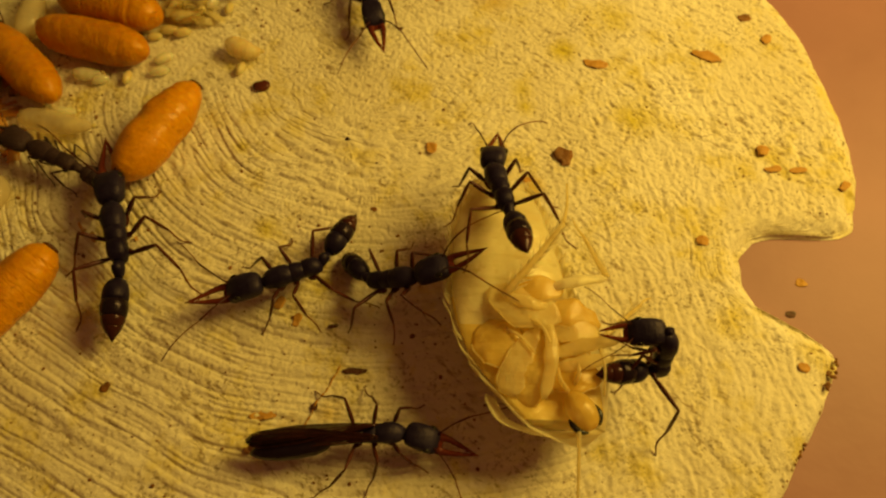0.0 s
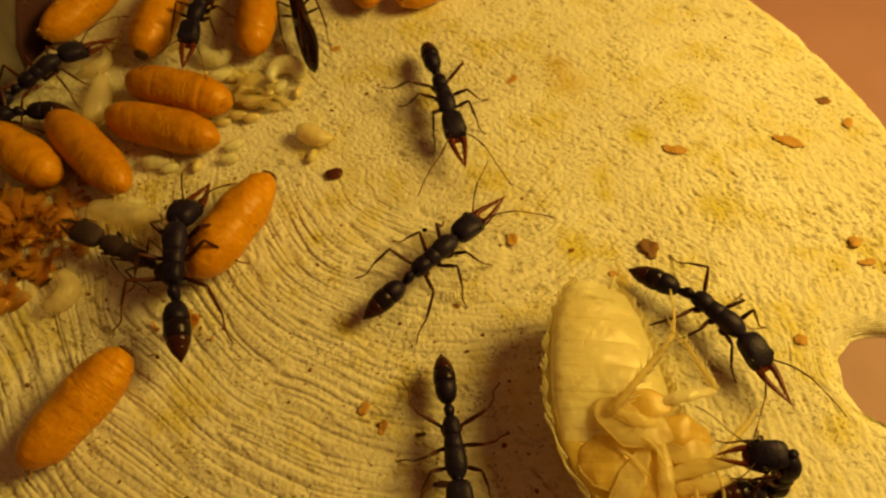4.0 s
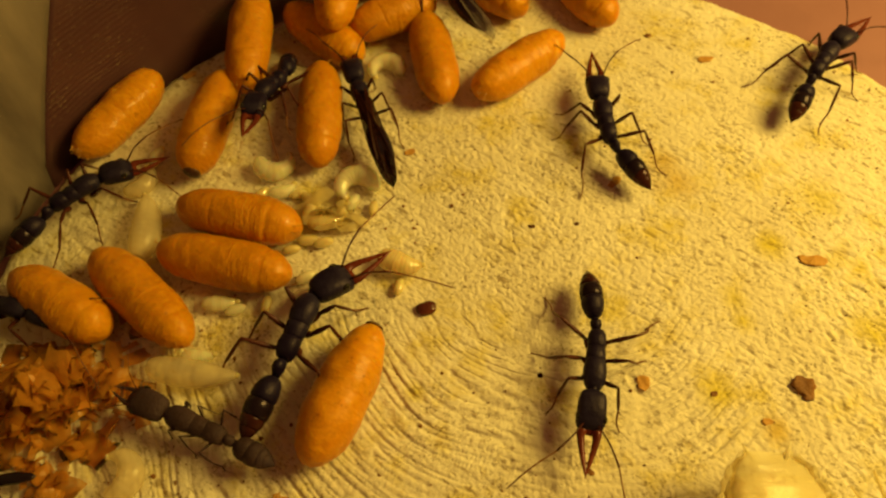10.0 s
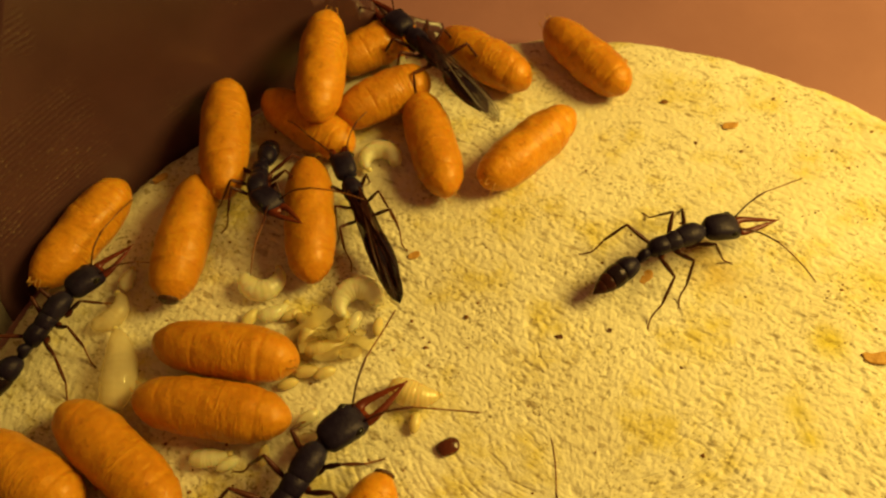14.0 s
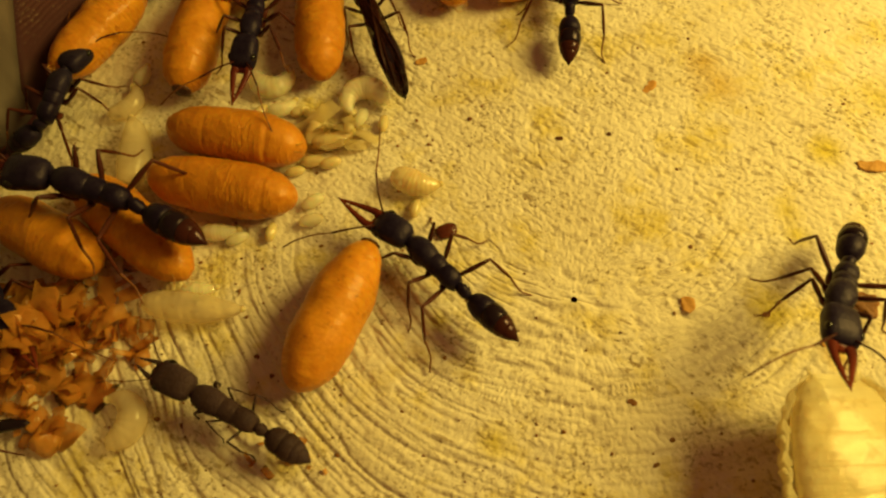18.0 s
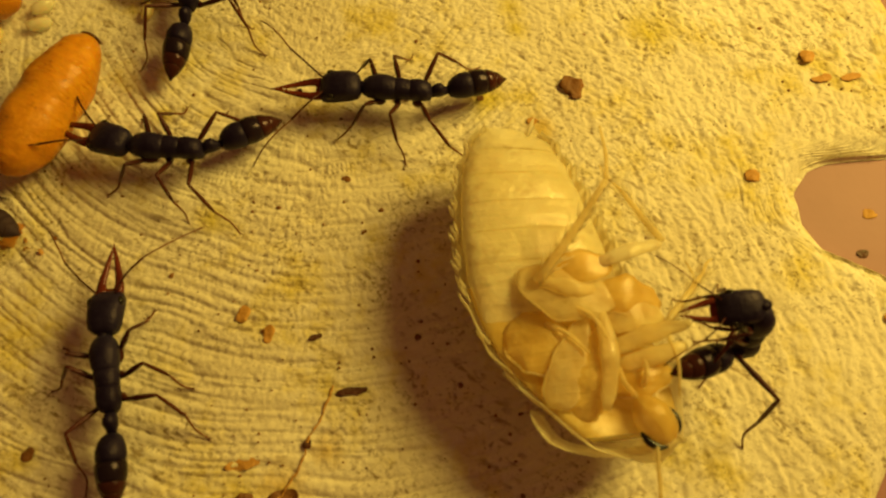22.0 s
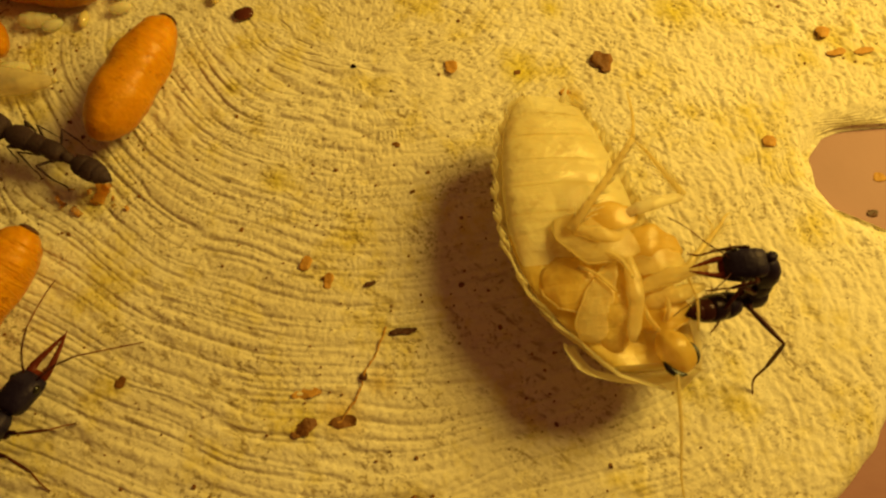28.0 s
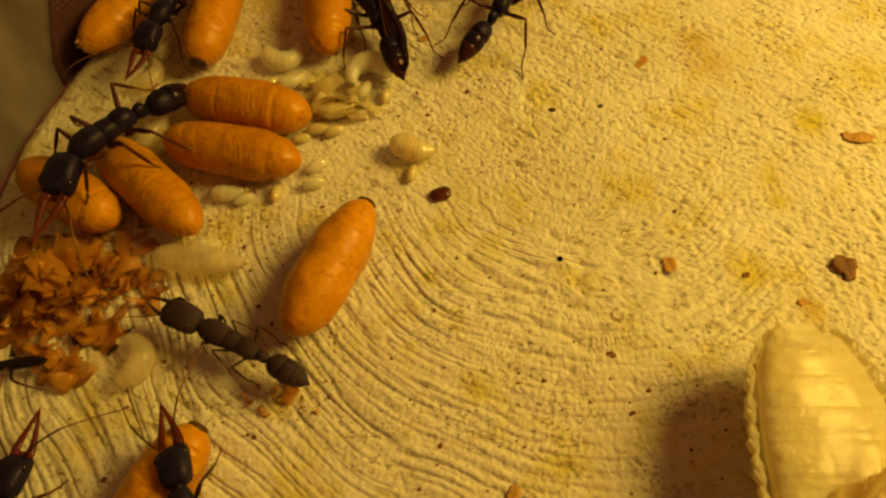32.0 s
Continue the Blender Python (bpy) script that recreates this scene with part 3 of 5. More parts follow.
def cocoon(n, x0, y0, x1, y1, z=0.165, tilt=0.0, cap=False, label="", wide=1.0):
    """A cocoon from one end to the other, its axis z high."""
    length = math.hypot(x1 - x0, y1 - y0)
    m = at((x0 + x1) / 2, (y0 + y1) / 2, z, 0, -tilt, math.degrees(math.atan2(y1 - y0, x1 - x0)))
    ob = thing("cocoon", m, label or "tan orange papery silk ant cocoon lying on the plaster", "cocoon", "cocoons of the brood")
    k = max(0.8, min(1.15, (length + 0.06) / 0.92))
    body = part("silk_case", COCOON_MESHES[5 if wide > 1 else n % 5], None, ob)
    body.scale = (k, wide, wide)
    if cap:
        bm = bmesh.new()
        blob(bm, oval(0.425 * k, 0.468 * k, 0.0, 0.062, 0.062), 12, 2, 0.012)
        part("dark_cap", bm, CRUMB_DARK, ob, "blackish waste spot at the end")
    if wide > 1:
        return ob
    tuft = part("frayed_silk", FRAY_MESHES[n % 3], None, ob, "loose orange silk threads at the tip")
    tagged(tuft, "loose orange silk threads at the tip", kind="stuff")
    tuft.matrix_basis = pose(0, 0, 0, 40 * n, 0, 180 if cap or n % 2 else 0) @ Matrix.Diagonal((k, 1, 1, 1))
    return ob


LONE = cocoon(0, -2.27, 2.64, -1.89, 3.42, 0.19, 0, True, "large tan orange cocoon lying apart on the plaster", 1.05)
UPPER_BROOD = (
    (1, -3.947, 4.837, -3.52, 5.563, 0.165, 0, False), (2, -2.961, 5.538, -3.097, 4.642, 0.165, 0, True), (3, -2.799, 5.35, -2.785, 6.25, 0.28, 8, False), (4, -2.135, 5.80, -2.03, 6.65, 0.46, 10, False),
    (5, -2.227, 5.60, -2.206, 4.68, 0.165, 0, False), (6, -2.535, 6.25, -1.95, 5.70, 0.165, 0, False), (7, -2.002, 5.95, -1.357, 6.26, 0.2, 0, False), (8, -1.429, 6.12, -1.294, 5.244, 0.165, 0, False),
)
LOWER_BROOD = (
    (9, -1.034, 5.30, -0.36, 5.825, 0.165, 0, False), (10, -1.184, 6.72, -0.621, 6.16, 0.165, 0, False), (11, -0.353, 6.74, 0.08, 6.02, 0.165, 0, False), (12, -3.133, 4.346, -2.308, 4.131, 0.165, 0, False),
    (13, -3.208, 4.001, -2.348, 3.781, 0.165, 0, False), (14, -3.62, 3.97, -2.94, 3.34, 0.165, 0, False), (15, -4.12, 3.83, -3.47, 3.42, 0.165, 0, False), (17, -1.95, 6.55, -1.5, 6.78, 0.165, 0, False),
)
for row in UPPER_BROOD + LOWER_BROOD:
    cocoon(*row)
HELD = cocoon(16, -3.07, 1.37, -2.63, 2.065, 0.165, 0, True, "tan orange cocoon gripped by an ant")


# ---- larvae and eggs ----
def larva(x, y, length, wide, curl, rz, mat=LARVA, label="curled whitish glossy ant larva", z=None):
    """A grub bent through curl degrees, with ringed skin."""
    ob = thing("larva", at(x, y, 0, 0, 0, rz), label, "larva", "larvae of the brood")
    bm = bmesh.new()
    n, c = 96, math.radians(curl)
    pts, rad = [], []
    for i in range(n):
        u = i / (n - 1)
        a = c * (u - 0.5)
        if abs(c) > 0.05:
            p = (length / c * math.sin(a), length / c * (1 - math.cos(a)))
        else:
            p = (length * (u - 0.5), 0)
        k = (max(0.03, math.sin(math.pi * min(1, 0.06 + 0.92 * u) ** 0.75))) ** 0.6
        rad.append(wide * k * (1 + (0.005 if mat is SHELL else 0.013) * math.cos(u * 75) + 0.02 * math.sin(u * 23 + 9 * x)))
        pts.append((p[0], p[1], wide * 0.92))
    tube(bm, pts, rad, 14, 0.95)
    part("body", bm, mat, ob)
    bm = bmesh.new()
    e = Vector(pts[-1])
    blob(bm, [(px + e.x, pz + e.z, w, h) for px, pz, w, h in oval(-0.022, 0.022, 0, 0.02, 0.02)], 10)
    for v in bm.verts:
        v.co.y += e.y
    part("head", bm, EGG, ob, "tiny amber head")
    return ob


def egg(x, y, rz, size=1.0, mat=EGG):
    bm = bmesh.new()
    blob(bm, oval(-0.065 * size, 0.065 * size, 0.034 * size, 0.034 * size, 0.034 * size), 12)
    tagged(part("egg", bm, mat, None, "", at(x, y, 0, 0, 0, rz)), "small amber oval ant egg on the plaster", "egg", "eggs of the brood")


for row in ((-3.46, 4.62, 0.32, 0.066, 150, 60, SHELL), (-3.37, 4.24, 0.52, 0.105, 40, 95, SHELL), (-2.80, 3.64, 0.22, 0.055, 30, 0), (-2.52, 4.68, 0.40, 0.075, 210, 10),
            (-1.97, 4.62, 0.46, 0.078, 230, 200), (-2.46, 4.52, 0.2, 0.05, 90, 20), (-1.76, 5.74, 0.44, 0.07, 240, 190), (-1.60, 6.70, 0.36, 0.08, 20, 110),
            (-3.17, 2.57, 0.40, 0.08, 200, 100, SHELL), (-2.89, 3.27, 0.20, 0.055, 40, 0), (-3.43, 4.87, 0.16, 0.05, 20, 70)):
    larva(*row)
larva(-2.90, 3.15, 0.56, 0.095, 14, -8, SHELL, "translucent whitish dead pupa beside the husks")
larva(-1.62, 3.88, 0.3, 0.085, 60, -20, HUSK, "pale yellow glossy larva beside the brood")
larva(-2.25, 4.39, 0.28, 0.055, 120, 100, HUSK, "wrinkled yellowish larva husk")
larva(-2.13, 4.24, 0.28, 0.06, 70, 10, HUSK, "wrinkled yellowish larva husk")
for row in ((-2.50, 3.63, 80), (-2.25, 3.82, 30, 1.2, LARVA), (-2.26, 3.69, 10, 1.2, LARVA), (-1.815, 4.363, 80), (-1.96, 4.41, 60, 1.2, LARVA), (-2.15, 4.09, 15, 1.1), (-2.26, 4.11, 5, 1.2),
            (-2.37, 4.045, 10), (-1.63, 3.73, 75), (-2.36, 4.50, 20), (-2.05, 4.33, 40), (-2.02, 4.46, 110), (-2.62, 4.50, 50, 1.2), (-2.70, 3.60, 20, 1.1, LARVA)):
    egg(*row)


# ---- the dead roach on its back ----
def sheet(bm, rows, thick=0.0):
    """A skin through rows of places."""
    rows = [[bm.verts.new(p) for p in row] for row in rows]
    for a, b in zip(rows, rows[1:]):
        for k in range(len(a) - 1):
            bm.faces.new((a[k], a[k + 1], b[k + 1], b[k]))
    if thick:
        bmesh.ops.solidify(bm, geom=bm.faces[:], thickness=thick)
    return bm


def roach():
    ob = thing("cockroach", at(0.42, 1.62, 0), "pale amber see-through dead cockroach nymph lying on its back", "cockroach")
    local = lambda x, y, z: Vector((x - 0.42, y - 1.62, z))
    keys = ((2.50, 0.36, 0.12), (2.42, 0.36, 0.215), (2.28, 0.355, 0.285), (2.1, 0.365, 0.33), (1.9, 0.38, 0.365), (1.7, 0.40, 0.385), (1.5, 0.45, 0.395), (1.3, 0.52, 0.385), (1.12, 0.60, 0.33), (0.98, 0.66, 0.27), (0.88, 0.70, 0.2), (0.80, 0.74, 0.06))
    ys = [k[0] for k in keys][::-1]
    mid = lambda y: float(np.interp(y, ys, [k[1] for k in keys][::-1]))
    half = lambda y: float(np.interp(y, ys, [k[2] for k in keys][::-1]))
    lean = lambda side: 0.40 + 0.05 * side  # the rim lies lower on one side
    # back plates, overlapping like roof slates, with pointed hind corners
    cuts = [2.50, 2.45, 2.39, 2.32, 2.25, 2.18, 2.11, 2.04, 1.97, 1.90, 1.83, 1.76, 1.69, 1.60, 1.42, 1.22, 0.80]
    for i, (hi, lo) in enumerate(zip(cuts, cuts[1:])):
        rows = []
        for j in range(9):
            u = j / 8
            y = max(0.80, min(2.50, hi + 0.02 - (hi - lo + 0.05) * u))
            wide = 1.0 + 0.095 * (1 - u) ** 1.5
            row = []
            for k in range(25):
                a = math.pi * k / 24
                s = math.cos(a)
                w = half(y) * (wide if abs(s) > 0.8 else 1 + 0.3 * (wide - 1)) + 0.006 * math.sin(i * 3 + 9 * u)
                row.append(local(mid(y) - w * s, y + 0.016 * (1 - u) * abs(s) ** 6, max(0.02, lean(s) + 0.02 + 0.014 * (1 - u) - (0.36 * min(1, w / 0.34)) * math.sin(a) ** 0.8)))
            rows.append(row)
        part("back_plate", sheet(bmesh.new(), rows, 0.010), ROACH_RIM, ob)
    # belly plates, softly wrinkled across
    belly = [2.49, 2.36, 2.22, 2.07, 1.92, 1.76, 1.49]
    for i, (hi, lo) in enumerate(zip(belly, belly[1:])):
        rows = []
        for j in range(9):
            u = j / 8
            y = hi - (hi - lo + 0.006) * u
            w, c = half(y) * 0.93, mid(y)
            row = []
            for k in range(25):
                a = math.pi * k / 24
                p = local(c - w * math.cos(a), y, lean(math.cos(a)) - 0.015 + ((0.115 - 0.045 * max(0, (1.78 - y) / 0.22) ** 2) * min(1, w / 0.3) - 0.010 * (1 - u) ** 2) * math.sin(a) ** 0.75)
                p.z += 0.006 * noise.noise(Vector((p.x * 5, p.y * 30, 3))) + 0.007 * noise.noise(p * 9)
                row.append(p)
            rows.append(row)
        part("belly_plate", sheet(bmesh.new(), rows), ROACH, ob)
    # soft body inside the plates
    bm = bmesh.new()
    rings = []
    for j in range(25):
        y = 2.38 - 1.46 * j / 24
        w, c = half(y) * 0.84, mid(y)
        top = (0.085 if y > 1.7 else 0.03 + 0.055 * max(0, (y - 1.5) / 0.2)) * min(1, w / 0.3)
        ring = []
        for k in range(28):
            a = 2 * math.pi * k / 28
            s, h = math.cos(a), math.sin(a)
            p = local(c - w * s, y, lean(s) - 0.03 + (top * h ** 0.8 if h > 0 else -0.28 * min(1, w / 0.34) * (-h) ** 0.8))
            ring.append(bm.verts.new(p + 0.012 * noise.noise_vector(p * 9)))
        rings.append(ring)
    for a, b in zip(rings, rings[1:]):
        for k in range(28):
            bm.faces.new((a[k], b[k], b[(k + 1) % 28], a[(k + 1) % 28]))
    bm.faces.new(rings[0])
    bm.faces.new(rings[-1][::-1])
    part("soft_body", bm, FLESH, ob, "amber flesh showing through the plates")
    # breast, sunken between the legs
    rows = []
    for y in (1.66, 1.60, 1.54, 1.46, 1.38, 1.30, 1.22, 1.14, 1.06, 0.99, 0.93):
        row = []
        for k in range(25):
            a = math.pi * k / 24
            p = local(mid(y) - 0.96 * half(y) * math.cos(a), y, lean(math.cos(a)) - 0.02 + 0.06 * math.sin(a))
            p.z += 0.02 * noise.noise(p * 8) * math.sin(a) - 0.05 * math.sin(a) ** 2 * max(0, math.cos((y - 1.25) * 4))
            row.append(p)
        rows.append(row)
    part("breast", sheet(bmesh.new(), rows), ROACH_DEEP, ob)
    # neck shield reaching out past the body
    rows = []
    for j in range(6):
        k = j / 5
        rows.append([local(0.655 + (0.34 + 0.075 * k) * math.cos(a) * (1 + 0.02 * math.sin(7 * a)), 1.035 + (0.155 + 0.045 * k) * math.sin(a), 0.33 + 0.06 * k * k + 0.05 * math.cos(a + 2.6)) for a in (math.pi * (0.93 + 0.80 * q / 28) for q in range(29))])
    part("neck_shield", sheet(bmesh.new(), rows, 0.012), ROACH_RIM, ob, "cream shield plate behind the head")
    # head with dark eyes
    bm = bmesh.new()
    blob(bm, oval(-0.13, 0.105, 0, 0.084, 0.074, 15, 0.75, 1.2), 22)
    head = part("head", bm, ROACH_DEEP, ob, "glossy amber drop-shaped head")
    head.matrix_basis = Matrix.Translation(local(0.775, 0.968, 0.46) * CM) @ pose(0, 0, 0, 0, 8, -57)
    for s, z in ((-1, 0.018), (1, -0.02)):
        bm = bmesh.new()
        tube(bm, spline([(-0.01, 0.088 * s, z - 0.01), (0.04, 0.089 * s, z), (0.078, 0.074 * s, z + 0.008), (0.105, 0.042 * s, z + 0.012)], 9), [0.005, 0.013, 0.018, 0.019, 0.018, 0.016, 0.014, 0.010, 0.004], 8, 0.8)
        part("eye", bm, GLASSY, head, "black crescent eye")
    for tip, bow in (((0.70, 1.08, 0.49), (0.65, 1.14, 0.53)), ((0.74, 1.12, 0.49), (0.76, 1.18, 0.53))):
        bm = bmesh.new()
        tube(bm, spline([local(*tip), local(*bow), local(bow[0], bow[1] + 0.07, 0.51)], 7), [0.012, 0.014, 0.013, 0.012, 0.011, 0.009, 0.006], 6)
        part("mouth_feeler", bm, ROACH_LIMB, ob)
    bm = bmesh.new()
    tube(bm, spline([local(0.745, 0.86, 0.49), local(0.74, 0.62, 0.40), local(0.75, 0.36, 0.2), local(0.80, 0.05, 0.05)], 40), [(0.011 - 0.0002 * i) * (1 + 0.12 * (i % 2)) for i in range(40)], 6)
    part("antenna", bm, ROACH_LIMB, ob)
    # hips and thighs: broad flat leaves folded over one another
    hips = (
        (((0.26, 1.68, 0.52), (0.46, 1.56, 0.54), (0.68, 1.50, 0.53)), (0.059, 0.136, 0.059), 0.15, ROACH_LIMB),
        (((0.40, 1.72, 0.52), (0.55, 1.68, 0.55), (0.70, 1.67, 0.53)), (0.047, 0.083, 0.047), 0.19, ROACH_DEEP),
        (((0.18, 1.44, 0.44), (0.32, 1.36, 0.48), (0.44, 1.24, 0.47)), (0.094, 0.153, 0.083), 0.15, ROACH_DEEP),
        (((0.55, 1.45, 0.50), (0.44, 1.27, 0.51), (0.36, 1.06, 0.46)), (0.024, 0.077, 0.088), 0.16, ROACH_LIMB),
        (((0.60, 1.40, 0.50), (0.52, 1.20, 0.50), (0.47, 1.00, 0.44)), (0.047, 0.100, 0.071), 0.15, ROACH_DEEP),
        (((0.60, 1.52, 0.51), (0.74, 1.53, 0.52), (0.91, 1.47, 0.45)), (0.059, 0.100, 0.059), 0.19, ROACH_DEEP),
    )
    far_hips = (
        (((0.62, 1.42, 0.50), (0.76, 1.44, 0.51), (0.92, 1.40, 0.45)), (0.059, 0.088, 0.047), 0.19, ROACH_LIMB),
        (((0.60, 1.14, 0.46), (0.74, 1.17, 0.48), (0.90, 1.18, 0.44)), (0.059, 0.106, 0.059), 0.17, ROACH_DEEP),
    )
    thighs = (
        (((0.61, 1.48, 0.53), (0.61, 1.26, 0.54), (0.56, 1.03, 0.50)), (0.030, 0.042, 0.032), 0.50, ROACH_LIMB),
        (((0.62, 1.29, 0.49), (0.80, 1.34, 0.51), (1.00, 1.37, 0.53)), (0.030, 0.048, 0.022), 0.50, ROACH_LIMB),
        (((0.64, 1.22, 0.49), (0.80, 1.24, 0.51), (0.97, 1.28, 0.52)), (0.030, 0.044, 0.020), 0.50, ROACH_LIMB),
        (((0.62, 1.56, 0.52), (0.48, 1.58, 0.57), (0.35, 1.62, 0.55)), (0.030, 0.040, 0.024), 0.6, ROACH_LIMB),
        (((0.62, 1.69, 0.53), (0.78, 1.72, 0.56), (0.97, 1.77, 0.50)), (0.028, 0.036, 0.026), 0.7, ROACH_RIM),
    )
    for points, r, flat, mat in hips + far_hips + thighs:
        bm = bmesh.new()
        pts = spline([local(*p) for p in points], 15)
        tube(bm, pts, [float(np.interp(i, (0, 7, 14), r)) * (0.45 if i in (0, 14) else 0.8 if i in (1, 13) else 1) for i in range(15)], 14, flat)
        for v in bm.verts:
            v.co += 0.010 * noise.noise_vector(v.co * 14) + 0.004 * noise.noise_vector(v.co * 40)
        leaf = part("hip" if r[1] > 0.05 else "thigh", bm, mat, ob)
        for edge in (1,) if r[1] > 0.05 else ():
            bm = bmesh.new()
            rim = []
            for i in range(1, 14):
                d = (pts[min(i + 1, 14)] - pts[i - 1]).normalized()
                rim.append(pts[i] + edge * d.cross(Vector((0, 0, 1))).normalized() * float(np.interp(i, (0, 7, 14), r)) * (0.82 if i in (1, 13) else 1) + Vector((0, 0, 0.006)))
            tube(bm, rim, [0.002] + [0.0045] * 11 + [0.002], 6)
            for v in bm.verts:
                v.co += 0.010 * noise.noise_vector(v.co * 14)
            part("hip_ridge", bm, ROACH_LIMB, leaf, "pale thickened edge")
    # shins with spines, and thin feet
    rnd = random.Random(5)
    near_legs = (
        (((0.34, 1.62, 0.56), (0.53, 1.82, 0.65), (0.69, 2.01, 0.74)), 0.026, True), (((0.69, 2.01, 0.74), (0.72, 2.15, 0.72), (0.74, 2.33, 0.66)), 0.011, False),
        (((0.97, 1.78, 0.50), (0.925, 1.92, 0.45), (0.88, 2.12, 0.36)), 0.021, True), (((0.88, 2.12, 0.36), (0.85, 2.22, 0.30), (0.84, 2.34, 0.22)), 0.009, False),
        (((0.90, 1.38, 0.50), (1.04, 1.51, 0.46), (1.17, 1.63, 0.40)), 0.019, True), (((1.17, 1.63, 0.40), (1.22, 1.69, 0.36), (1.28, 1.73, 0.30)), 0.009, False),
    )
    far_legs = (
        (((1.10, 1.56, 0.42), (1.14, 1.64, 0.36), (1.15, 1.74, 0.28)), 0.008, False), (((0.89, 1.32, 0.52), (0.905, 1.20, 0.53), (0.90, 1.06, 0.47)), 0.010, False),
        (((0.48, 1.50, 0.54), (0.56, 1.43, 0.57), (0.60, 1.33, 0.58)), 0.014, False), (((0.36, 1.44, 0.50), (0.44, 1.38, 0.53), (0.52, 1.28, 0.54)), 0.012, False),
    )
    for points, r, spiny in near_legs + far_legs:
        pts = spline([local(*p) for p in points], 11)
        bm = bmesh.new()
        tube(bm, pts, [r * (1 - 0.045 * i) * (1 + 0.1 * (i % 2) * (not spiny)) for i in range(11)], 8, 0.85)
        shin = part("shin" if spiny else "foot", bm, ROACH_LIMB, ob)
        for i, s in ((i, s) for i in range(1, 11) for s in (-1, 1, 0.6)) if spiny else ():
            for _ in (0,):
                bm = bmesh.new()
                d = (pts[min(i + 1, 10)] - pts[i - 1]).normalized()
                side = d.cross(Vector((0, 0, 1))).normalized() * s
                tube(bm, [pts[i] + side * r * 0.7, pts[i] + side * (r + rnd.uniform(0.015, 0.04)) + d * rnd.uniform(0.04, 0.09) + Vector((0, 0, 0.02 * (abs(s) < 1)))], [0.005, 0.0015], 5)
                part("spine", bm, ROACH_RIM, shin)
    for s in (-1, 1):
        bm = bmesh.new()
        tube(bm, [local(0.36 + 0.08 * s, 2.45, 0.40), local(0.36 + 0.11 * s, 2.50, 0.41), local(0.36 + 0.13 * s, 2.54, 0.42)], [0.016, 0.012, 0.003], 6)
        part("tail_feeler", bm, ROACH_RIM, ob)
    return ob


roach()


# ---- ants ----
LEGS = ((0.09, 0.045, 40, 0.27, 0.035), (-0.01, 0.045, 102, 0.30, -0.055), (-0.12, 0.045, 137, 0.42, -0.075))  # hip x, hip y, direction, reach, sideways bow of the knee


VEINS = ((0.02, 0.02, 0.97), (0.22, 0.26, 0.93), (0.45, 0.42, 0.96), (0.62, 0.68, 0.90), (0.85, 0.93, 0.85))  # place across the wing at root and tip, length


def wing_place(u, v):
    """A place on a folded wing, u from root to tip and v across it: widest past the middle, round at the tip."""
    wide = 0.064 * min(1.0, (0.02 + u / 0.62)) ** 0.65 * (1 - max(0.0, (u - 0.70) / 0.30) ** 2.4) ** 0.5 if u < 1 else 0.006
    return (-0.84 * u, (v - 0.5) * 2 * wide + 0.014, 0.02 * math.sin(3 * u) - 0.10 * u + 0.018 * math.cos(3 * v) + 0.003 * math.sin(14 * v + 5 * u))


